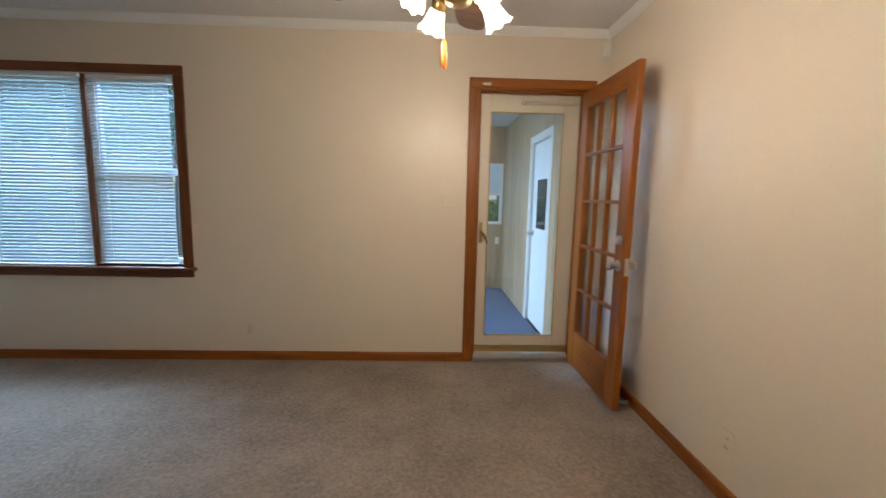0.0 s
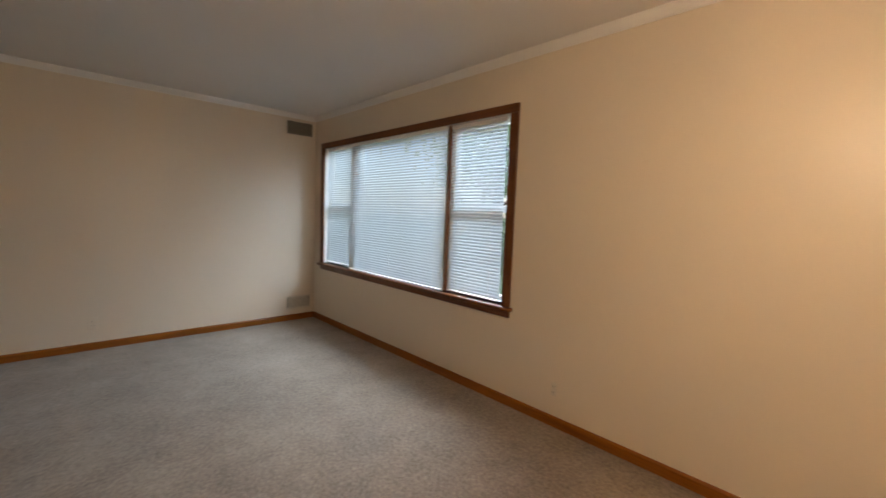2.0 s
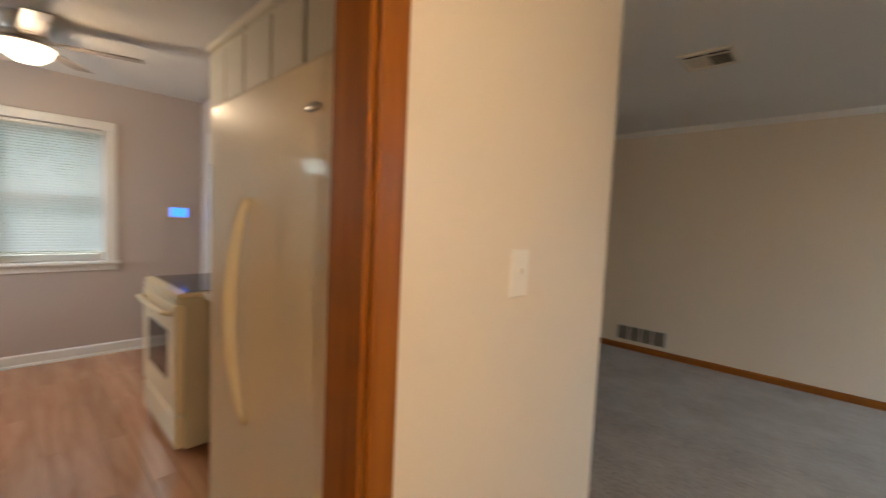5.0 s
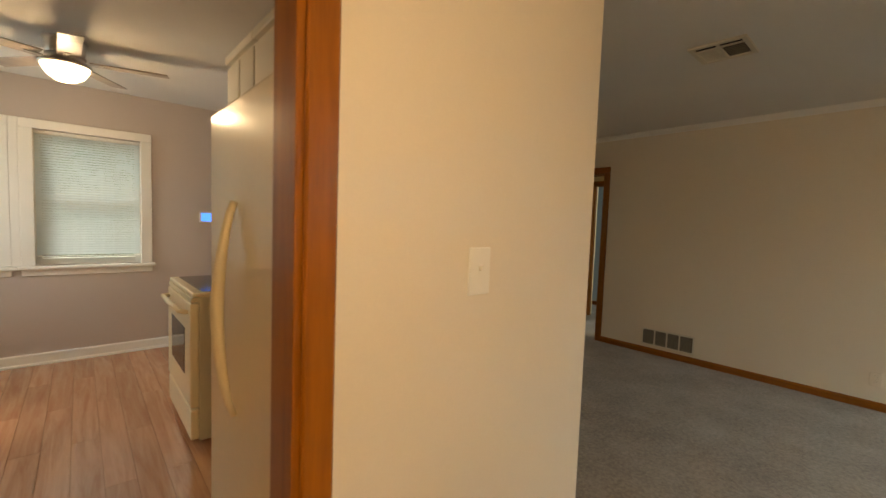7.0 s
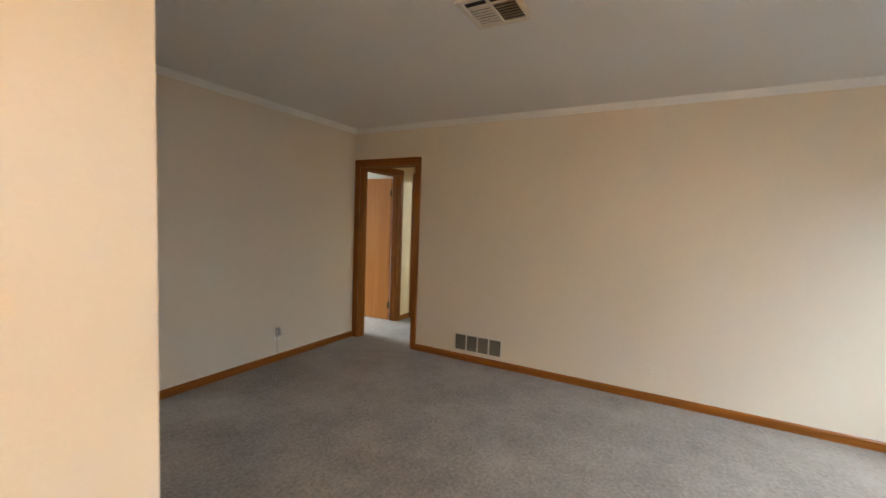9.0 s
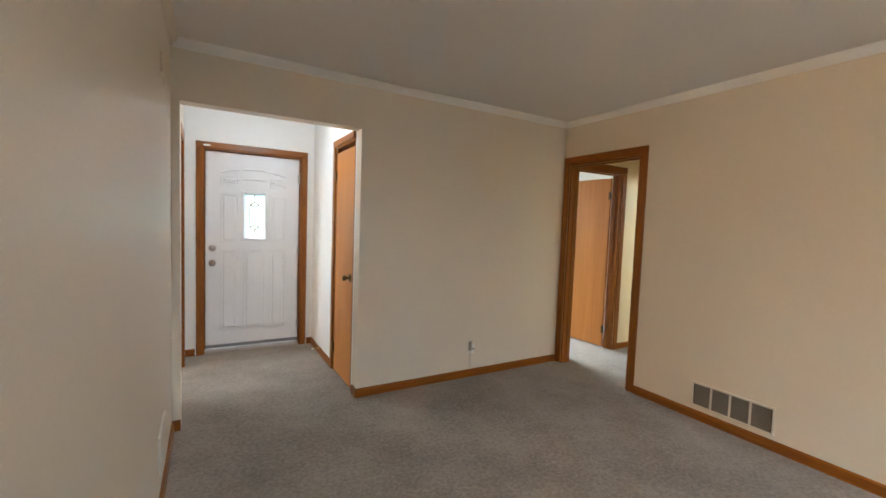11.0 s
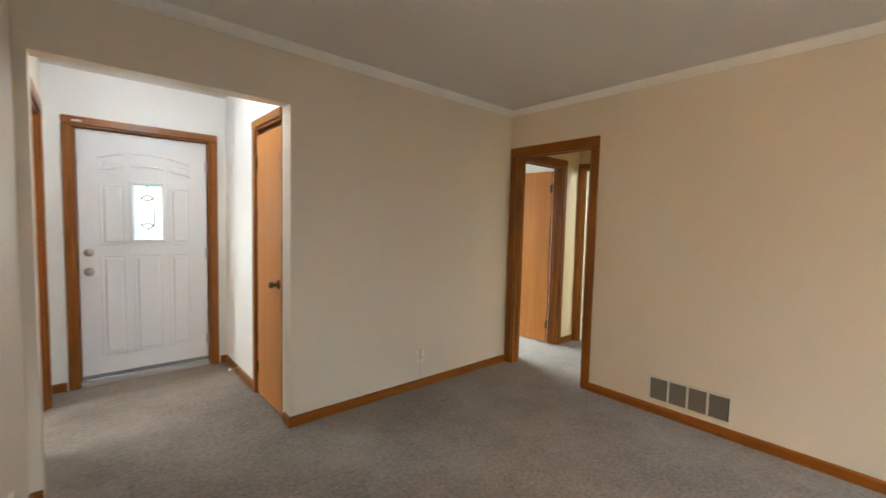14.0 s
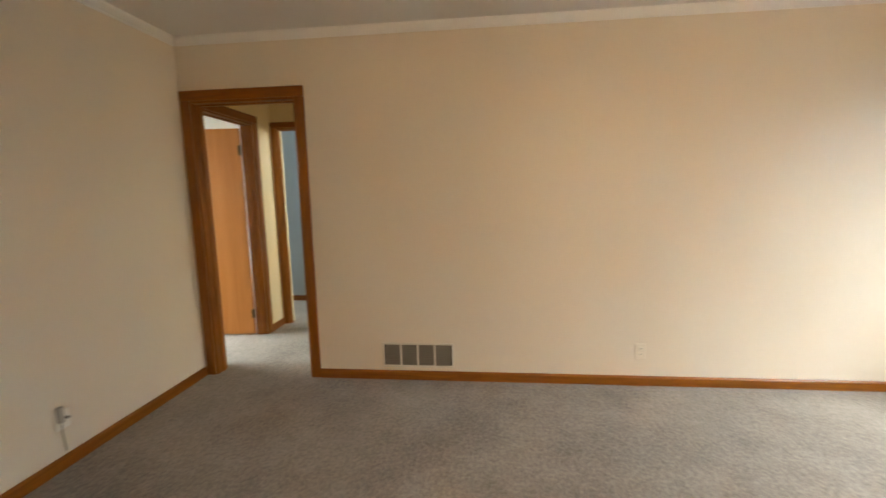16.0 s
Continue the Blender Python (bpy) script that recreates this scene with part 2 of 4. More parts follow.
COUNTER = mat("pale_laminate_worktop", (0.62, 0.56, 0.46), 0.3, var=0.08, scale=60)
GLASS = glass_mat("clear_glass")
FROSTED = leaf_mat("textured_obscure_glass", (0.48, 0.56, 0.56), 0.85, 0.2)
SHADE = glow("lit_frosted_shade", (1.0, 0.80, 0.52), 7.0)
BOWL = glow("lit_glass_bowl", (1.0, 0.84, 0.62), 5.0)
# glow of the unseen light added in the entry
ENTRYFILL = glow("added_opal_dome", (0.9, 0.96, 1.0), 4.0)
SCREEN = glow("blue_backlit_screen", (0.02, 0.16, 1.0), 2.2)
LAWN = mat("lawn", (0.07, 0.13, 0.03), 0.9, var=0.3, scale=3, bump=0.8, bump_scale=40, fine=0.25)
LEAF = leaf_mat("green_leaf", (0.12, 0.21, 0.06), 0.5)
BARK = mat("bark", (0.12, 0.09, 0.06), 0.9, var=0.3, scale=20, bump=0.8, bump_scale=25)
SIDING = mat("pale_exterior_siding", (0.6, 0.58, 0.54), 0.7, var=0.08)


# the carpet lies a little below the level of the kitchen floor
FZ = -0.02


# ---- building helpers ----
def bm_box(x0, y0, z0, x1, y1, z1, bevel=0.0, bm=None, seg=1):
    bm = bm or bmesh.new()
    made = bmesh.ops.create_cube(bm, size=1.0)
    vs = made["verts"]
    for v in vs:
        v.co = Vector((x0 + (v.co.x + 0.5) * (x1 - x0), y0 + (v.co.y + 0.5) * (y1 - y0), z0 + (v.co.z + 0.5) * (z1 - z0)))
    if bevel:
        es = list({e for v in vs for e in v.link_edges})
        bmesh.ops.bevel(bm, geom=es, offset=bevel, segments=seg, affect="EDGES", profile=0.5)
    return bm


def bm_lathe(profile, steps=24, bm=None, m=None):
    """A turned body: profile of (radius, z), from bottom to top."""
    bm = bm or bmesh.new()
    rings = []
    for r, z in profile:
        ring = []
        for k in range(steps):
            a = 2 * math.pi * k / steps
            p = Vector((r * math.cos(a), r * math.sin(a), z))
            ring.append(bm.verts.new(m @ p if m else p))
        rings.append(ring)
    for a, b in zip(rings, rings[1:]):
        for k in range(steps):
            bm.faces.new((a[k], a[(k + 1) % steps], b[(k + 1) % steps], b[k]))
    for ring, flip in ((rings[0], True), (rings[-1], False)):
        bm.faces.new(ring[::-1] if flip else ring)
    return bm


def bm_tube(points, r, steps=10, bm=None):
    """A round bar through points; r may be a list."""
    bm = bm or bmesh.new()
    pts = [Vector(p) for p in points]
    rs = r if isinstance(r, (list, tuple)) else [r] * len(pts)
    rings = []
    for i, p in enumerate(pts):
        way = (pts[min(i + 1, len(pts) - 1)] - pts[max(i - 1, 0)]).normalized()
        side = way.orthogonal().normalized() if i == 0 else (side - way * side.dot(way)).normalized()
        up = way.cross(side)
        rings.append([bm.verts.new(p + rs[i] * (math.cos(a) * side + math.sin(a) * up)) for a in [2 * math.pi * k / steps for k in range(steps)]])
    for a, b in zip(rings, rings[1:]):
        for k in range(steps):
            bm.faces.new((a[k], a[(k + 1) % steps], b[(k + 1) % steps], b[k]))
    bm.faces.new(rings[0][::-1])
    bm.faces.new(rings[-1])
    return bm


def bm_prism(profile, u0, u1, place):
    """A profile of (p, q) drawn from u0 to u1; place(u, p, q) gives the point."""
    bm = bmesh.new()
    a = [bm.verts.new(place(u0, p, q)) for p, q in profile]
    b = [bm.verts.new(place(u1, p, q)) for p, q in profile]
    n = len(profile)
    for k in range(n):
        bm.faces.new((a[k], a[(k + 1) % n], b[(k + 1) % n], b[k]))
    bm.faces.new(a[::-1])
    bm.faces.new(b)
    return bm


def mesh_ob(name, bm, material, smooth=False):
    bmesh.ops.recalc_face_normals(bm, faces=bm.faces)
    me = bpy.data.meshes.new(name)
    bm.to_mesh(me)
    bm.free()
    for mm in material if isinstance(material, (list, tuple)) else [material]:
        me.materials.append(mm)
    if smooth:
        for p in me.polygons:
            p.use_smooth = True
    return new(name, me)


def part(name, bm, material, parent, label="", smooth=False):
    ob = mesh_ob(name, bm, material, smooth)
    ob.parent = parent
    if label:
        tagged(ob, label)
    return ob


def thing(name, label, category, place=(0, 0, 0), group="", kind="", rz=0):
    ob = new(name)
    ob.empty_display_size = 0.1
    ob.matrix_basis = pose(*place, 0, 0, rz)
    return tagged(ob, label, category, group, kind)


def wall(name, axis, u0, u1, c0, c1, holes, mats, z0=0.0, z1=2.44, label="painted plaster wall"):
    """A wall along x or y with openings (u0, u1, z0, z1); mats: the paint on the low side and on the high side."""
    us = sorted({u0, u1, *[h[0] for h in holes], *[h[1] for h in holes]})
    zs = sorted({z0, z1, *[h[2] for h in holes], *[h[3] for h in holes]})
    solid = {}
    for i in range(len(us) - 1):
        for j in range(len(zs) - 1):
            um, zm = (us[i] + us[i + 1]) / 2, (zs[j] + zs[j + 1]) / 2
            solid[i, j] = not any(h[0] < um < h[1] and h[2] < zm < h[3] for h in holes)
    bm = bmesh.new()
    cache = {}

    def v(u, c, z):
        p = (u, c, z) if axis == "x" else (c, u, z)
        if p not in cache:
            cache[p] = bm.verts.new(p)
        return cache[p]

    for (i, j), full in solid.items():
        if not full:
            continue
        a, b, p, q = us[i], us[i + 1], zs[j], zs[j + 1]
        for c, k in ((c0, 0), (c1, 1)):
            bm.faces.new((v(a, c, p), v(b, c, p), v(b, c, q), v(a, c, q))).material_index = k
        for di, dj, e in ((-1, 0, (a, a, p, q)), (1, 0, (b, b, p, q)), (0, -1, (a, b, p, p)), (0, 1, (a, b, q, q))):
            if not solid.get((i + di, j + dj), False):
                ua, ub, za, zb = e
                f = bm.faces.new((v(ua, c0, za), v(ub, c0, zb), v(ub, c1, zb), v(ua, c1, za)))
                f.material_index = 1
    ob = mesh_ob(name, bm, mats)
    return tagged(ob, label, "wall", kind="structure")


def casing(name, axis, c, out, u0, u1, z1, mats, w=0.066, d=0.018, jamb=0.0, label="stained wood door casing", left=True, right=True, stops=True):
    """Boards round a door opening on the wall face c, on the side out (+1 or -1), with the jamb lining."""
    top = thing(name, label, "door casing", kind="structure")

    def bx(a0, a1, d0, d1, z0, zt, bevel):
        lo, hi = sorted((d0, d1))
        return bm_box(a0, lo, z0, a1, hi, zt, bevel) if axis == "x" else bm_box(lo, a0, z0, hi, a1, zt, bevel)

    if left:
        part("casing_board", bx(u0 - w, u0 + 0.004, c, c + out * d, FZ, z1 - 0.004, 0.005), mats[0], top)
    if right:
        part("casing_board", bx(u1 - 0.004, u1 + w, c, c + out * d, FZ, z1 - 0.004, 0.005), mats[0], top)
    part("head_board", bx(u0 - (w if left else 0), u1 + (w if right else 0), c, c + out * (d + 0.002), z1 - 0.004, z1 + w, 0.005), mats[1], top)
    if jamb:
        e = 0.018
        part("jamb_board", bx(u0, u0 + e, c, c - out * jamb, FZ, z1 - e, 0.002), mats[0], top)
        part("jamb_board", bx(u1 - e, u1, c, c - out * jamb, FZ, z1 - e, 0.002), mats[0], top)
        part("head_jamb", bx(u0, u1, c, c - out * jamb, z1 - e, z1, 0.002), mats[1], top)
        if not stops:
            return top
        # the stop that the door shuts against
        s0, s1 = c - out * jamb * 0.45, c - out * jamb * 0.7
        part("door_stop", bx(u0 + e, u0 + e + 0.011, s0, s1, FZ, z1 - e, 0.002), mats[0], top)
        part("door_stop", bx(u1 - e - 0.011, u1 - e, s0, s1, FZ, z1 - e, 0.002), mats[0], top)
        part("door_stop", bx(u0 + e + 0.011, u1 - e - 0.011, s0, s1, z1 - e - 0.011, z1 - e, 0.002), mats[1], top)
    return top


def baseboard(axis, c, out, u0, u1, material, h=0.068, d=0.014, label="stained wood baseboard along the carpet", low=FZ):
    prof = [(0, 0), (d, 0), (d, h - 0.012), (d * 0.6, h - 0.003), (d * 0.35, h), (0, h)]
    place = (lambda u, p, q: (u, c + out * p, q + low)) if axis == "x" else (lambda u, p, q: (c + out * p, u, q + low))
    return tagged(mesh_ob("baseboard", bm_prism(prof, u0, u1, place), material), label, "baseboard", kind="structure")


def crown(axis, c, out, u0, u1, material):
    prof = [(0, 2.388), (0.006, 2.388), (0.010, 2.396), (0.018, 2.403), (0.031, 2.418), (0.038, 2.428), (0.041, 2.44), (0, 2.44)]
    place = (lambda u, p, q: (u, c + out * p, q)) if axis == "x" else (lambda u, p, q: (c + out * p, u, q))
    return tagged(mesh_ob("crown_moulding", bm_prism(prof, u0, u1, place), material), "white painted crown moulding below the ceiling", "moulding", kind="structure")


# ---- the shell ----
NY, WX, SY, FY, EX, KY, BX = 3.118, -4.585, -2.224, -3.84, 1.49, 0.315, -1.21
bm = bm_box(-7.6, FY, -0.12, -1.14, NY, FZ)
bm_box(-1.14, 0.245, -0.12, EX, NY, FZ, bm=bm)
tagged(mesh_ob("floor", bm, CARPET), "taupe cut pile carpet, lightly brushed", "carpet", kind="structure")
tagged(mesh_ob("floor_kitchen", bm_box(-1.14, FY, -0.12, EX, 0.245, -0.006), LAMINATE), "subfloor under reddish laminate planks", "floor", kind="structure")
tagged(mesh_ob("ceiling", bm_box(-7.7, FY - 0.14, 2.44, EX + 0.12, NY + 0.14, 2.56), CEIL), "flat off-white textured ceiling", "ceiling", kind="structure")
roof = bm_box(-8.0, FY - 0.4, 2.60, EX + 0.5, NY + 0.4, 2.68)
tagged(mesh_ob("roof", roof, SIDING), "plain roof deck above the rooms", "roof", kind="structure")

wall("wall_north", "x", -7.7, EX + 0.12, NY, NY + 0.14, [(-4.335, -1.588, 0.69, 2.05), (0.55, 1.342, -0.06, 2.03), (-7.0, -6.1, 0.9, 2.0)], [PAINT, SIDING], z0=-0.12)
wall("wall_east", "y", FY - 0.14, NY, EX, EX + 0.12, [(-3.70, -2.97, 0.86, 2.02)], [PAINT, SIDING], z0=-0.12)
wall("wall_west", "y", SY, NY, WX - 0.115, WX, [(-2.150, -1.368, -0.06, 2.02)], [HALLCREAM, PAINT], z0=-0.06)
wall("wall_south", "x", WX, BX, SY - 0.112, SY, [(-2.424, -1.258, -0.06, 2.075)], [FOYER, PAINT], z0=-0.06)
wall("wall_front", "x", -7.7, EX, FY - 0.14, FY, [(-2.300, -1.365, 0, 2.035), (-0.30, 0.43, 0.86, 2.02), (0.655, 1.385, 0.86, 2.02), (-5.6, -4.4, 0.9, 2.0)], [SIDING, MAUVE], z0=-0.12)
wall("wall_foyer_lining", "x", -2.424, BX, FY, FY + 0.012, [(-2.300, -1.365, -0.06, 2.035)], [FOYER, FOYER], z0=-0.06)
wall("wall_closet", "y", FY + 0.012, SY - 0.112, -2.54, -2.424, [(-2.915, -2.36, -0.06, 2.03)], [PAINT, FOYER], z0=-0.06)
wall("wall_kitchen_side", "y", FY + 0.012, KY - 0.115, BX, -1.07, [(-3.50, -2.72, -0.06, 2.03)], [PAINT, MAUVE], z0=-0.06)
wall("wall_partition", "x", BX, EX, KY - 0.115, KY, [(-0.165, 0.75, -0.06, 2.03)], [MAUVE, PAINT], z0=-0.06)
wall("wall_hall_south", "x", -5.83, WX - 0.115, SY - 0.112, SY, [(-5.50, -4.76, -0.06, 2.02)], [FOYER, HALLCREAM], z0=-0.06)
wall("wall_hall_end", "y", -2.336, -1.10, -5.945, -5.83, [(-2.165, -1.42, -0.06, 2.02)], [BLUEGREY, HALLCREAM], z0=-0.06)
wall("wall_hall_north", "x", -5.83, WX - 0.115, -1.22, -1.10, [], [HALLCREAM, HALLCREAM], z0=-0.06)
wall("wall_far_room", "y", FY, NY, -6.90, -6.78, [], [SIDING, BLUEGREY], z0=-0.06)
wall("wall_bedroom_side", "y", FY, -2.336, -5.945, -5.83, [], [BLUEGREY, FOYER], z0=-0.06)

for axis, c, out, u0, u1, m in (("x", NY, -1, WX, EX, WHITE), ("y", EX, -1, KY, NY, WHITE), ("y", WX, 1, SY, NY, WHITE), ("x", SY, 1, WX, BX, WHITE), ("y", BX, -1, SY, KY, PAINT), ("x", KY, 1, BX, EX, PAINT)):
    crown(axis, c, out, u0, u1, m)
for axis, c, out, u0, u1 in (
    ("x", NY, -1, WX, 0.484), ("x", NY, -1, 1.408, EX), ("y", EX, -1, KY, NY), ("y", WX, 1, -1.302, NY), ("x", SY, 1, WX + 0.02, -2.424), ("x", SY, 1, -1.258, BX),
    ("y", -2.424, 1, SY - 0.098, SY + 0.014), ("y", BX, -1, SY, KY), ("x", KY, 1, BX - 0.014, -0.227), ("x", KY, 1, 0.816, EX),
    ("x", FY + 0.012, 1, -2.424, -2.366), ("y", -2.424, 1, FY, -2.981), ("x", FY + 0.012, 1, -1.30, BX),
    ("x", SY, 1, -5.83, -5.566), ("y", -5.83, 1, -1.365, -1.22), ("y", -6.78, 1, FY, -2.02),
):
    baseboard(axis, c, out, u0, u1, TRIM_X if axis == "x" else TRIM_Y)
for axis, c, out, u0, u1 in (("x", FY, 1, -1.07, EX), ("y", EX, -1, FY, KY - 0.115), ("y", -1.07, 1, -2.64, KY - 0.115)):
    baseboard(axis, c, out, u0, u1, WHITE, h=0.10, label="white painted kitchen baseboard with shoe mould", low=0.002)
    baseboard(axis, c + out * 0.0142, out, u0, u1, WHITE, h=0.022, d=0.012, label="white quarter-round shoe mould", low=0.002)

casing("door_casing_hall", "y", WX, 1, -2.150, -1.368, 2.02, (TRIM_Z, TRIM_Y), jamb=0.115)
casing("door_casing_porch", "x", NY, -1, 0.55, 1.342, 2.03, (TRIM_Z, TRIM_X), jamb=0.06)
casing("door_casing_front", "x", FY + 0.012, 1, -2.300, -1.365, 2.035, (TRIM_Z, TRIM_X), w=0.055, jamb=0.10)
casing("door_casing_closet", "y", -2.424, 1, -2.915, -2.36, 2.03, (TRIM_Z, TRIM_Y), w=0.055, jamb=0.10, right=False)
casing("door_casing_kitchen", "x", KY, 1, -0.165, 0.75, 2.03, (TRIM_Z, TRIM_X), w=0.062, d=0.014, jamb=0.115, stops=False)
casing("door_casing_foyer", "y", BX, -1, -3.50, -2.72, 2.03, (TRIM_Z, TRIM_Y), jamb=0.13)
casing("door_casing_foyer_white", "y", -1.07, 1, -3.50, -2.72, 2.03, (WHITE, WHITE), label="white painted door casing in the kitchen")
casing("door_casing_bedroom", "x", SY, 1, -5.50, -4.76, 2.02, (TRIM_Z, TRIM_X), jamb=0.11)
casing("door_casing_far", "y", -5.83, 1, -2.165, -1.42, 2.02, (TRIM_Z, TRIM_Y), w=0.055, jamb=0.05)
casing("door_casing_far_room", "y", -6.78, 1, -1.95, -1.2, 2.02, (TRIM_Z, TRIM_Y))


# ---- living room window with blinds ----
def picture_window():
    w = thing("window_1", "wide three-part window in dark stained wood trim", "window", kind="structure")
    z0, z1, u0, u1 = 0.69, 2.05, -4.335, -1.588
    part("window_frame", bm_box(u0 - 0.066, NY - 0.018, z0, u0 + 0.004, NY, z1, 0.004), DARK_Z, w)
    part("window_frame", bm_box(u1 - 0.004, NY - 0.018, z0, u1 + 0.066, NY, z1, 0.004), DARK_Z, w)
    part("window_frame", bm_box(u0 - 0.066, NY - 0.020, z1, u1 + 0.066, NY, z1 + 0.062, 0.004), DARK_X, w)
    part("window_sill", bm_box(u0 - 0.085, NY - 0.050, z0 - 0.028, u1 + 0.085, NY + 0.10, z0, 0.006), DARK_X, w, "dark stained window stool")
    part("apron", bm_box(u0 - 0.066, NY - 0.016, z0 - 0.075, u1 + 0.066, NY, z0 - 0.028, 0.004), DARK_X, w)
    for x in (-3.72, -2.235):
        part("mullion", bm_box(x - 0.019, NY + 0.016, z0, x + 0.019, NY + 0.11, z1, 0.004), DARK_Z, w)
    for a, b, split in ((u0, -3.739, True), (-3.701, -2.254, False), (-2.216, u1, True)):
        part("sash", bm_box(a, NY + 0.085, z0, a + 0.035, NY + 0.12, z1, 0.003), WHITE, w)
        part("sash", bm_box(b - 0.035, NY + 0.085, z0, b, NY + 0.12, z1, 0.003), WHITE, w)
        part("sash", bm_box(a + 0.035, NY + 0.085, z0, b - 0.035, NY + 0.12, z0 + 0.05, 0.003), WHITE, w)
        part("sash", bm_box(a + 0.035, NY + 0.085, z1 - 0.04, b - 0.035, NY + 0.12, z1, 0.003), WHITE, w)
        if split:
            part("meeting_rail", bm_box(a + 0.035, NY + 0.083, 1.36, b - 0.035, NY + 0.122, 1.41, 0.003), WHITE, w)
        pane = part("pane", bm_box(a + 0.03, NY + 0.100, z0 + 0.04, b - 0.03, NY + 0.104, z1 - 0.03), GLASS, w)
        pane.visible_shadow = False



def slat_mesh(length, material):
    """A curved slat, 25 mm deep."""
    bm = bmesh.new()
    n = 4
    top, low = [], []
    for x in (-length / 2, length / 2):
        for k in range(n + 1):
            s = -1 + 2 * k / n
            z = 0.0022 * (1 - s * s)
            top.append(bm.verts.new((x, s * 0.0125, z)))
            low.append(bm.verts.new((x, s * 0.0125, z - 0.0006)))
    h = n + 1
    for k in range(n):
        bm.faces.new((top[k], top[k + 1], top[h + k + 1], top[h + k]))
        bm.faces.new((low[k], low[h + k], low[h + k + 1], low[k + 1]))
    for a in (0, n):
        bm.faces.new((top[a], top[h + a], low[h + a], low[a]))
    bmesh.ops.recalc_face_normals(bm, faces=bm.faces)
    me = bpy.data.meshes.new("slat")
    bm.to_mesh(me)
    bm.free()
    me.materials.append(material)
    return me


def blind(x0, x1, y, z0, z1, label, tilt=62, pitch=0.0246, material=None):
    """A mini blind: head rail, slats, bottom rail, ladder cords and wand."""
    b = thing("window_blind", label, "blind", ((x0 + x1) / 2, y, z0), group="mini blinds")
    L = x1 - x0
    part("head_rail", bm_box(-L / 2, -0.013, z1 - z0 - 0.026, L / 2, 0.013, z1 - z0, 0.002), WHITE, b)
    part("bottom_rail", bm_box(-L / 2, -0.012, 0, L / 2, 0.012, 0.012, 0.003), WHITE, b)
    me = slat_mesh(L, material or BLINDS)
    z, k = 0.030, 0
    while z < z1 - z0 - 0.03:
        s = new("slat", me)
        s.parent = b
        s.matrix_basis = pose(0, 0, z, tilt + random.uniform(-1.5, 1.5), 0, random.uniform(-0.05, 0.05))
        z += pitch
    for x in (-L / 2 + 0.10, L / 2 - 0.10) + ((0.0,) if L > 1 else ()):
        part("ladder_cord", bm_tube([(x, -0.014, 0.005), (x, -0.014, z1 - z0 - 0.02)], 0.0009, 5), WHITE, b)
    part("wand", bm_tube([(-L / 2 + 0.06, -0.022, z1 - z0 - 0.03), (-L / 2 + 0.062, -0.020, (z1 - z0) * 0.5)], 0.003, 6), PLASTIC, b)
    return b


picture_window()
blind(-4.325, -3.745, NY + 0.035, 0.715, 2.045, "white mini blind, slats half closed, in a narrow side sash")
blind(-3.738, -2.238, NY + 0.002, 0.692, 2.045, "wide white mini blind, half closed, before the picture pane")
blind(-2.212, -1.655, NY + 0.035, 0.700, 2.045, "white mini blind, slats half closed, a gap at its edge")


# ---- doors ----
def knob(parent, place, way, material, r=0.026, label=""):
    """A round knob with its rose; way: the direction that it points in."""
    m = Matrix.Translation(place) @ Vector(way).to_track_quat("Z", "Y").to_matrix().to_4x4()
    prof = [(0.032, 0), (0.033, 0.006), (0.014, 0.010), (0.011, 0.030), (r * 0.8, 0.036), (r, 0.048), (r * 0.92, 0.060), (r * 0.4, 0.066)]
    return part("door_knob", bm_lathe(prof, 20, m=m), material, parent, label, smooth=True)


def hinge(parent, x, y, z, material=BRASSDARK):
    bm = bm_tube([(x, y, z - 0.045), (x, y, z + 0.045)], 0.007, 8)
    bm_box(x - 0.012, y - 0.012, z - 0.043, x + 0.012, y + 0.012, z + 0.043, bm=bm)
    return part("hinge", bm, material, parent)


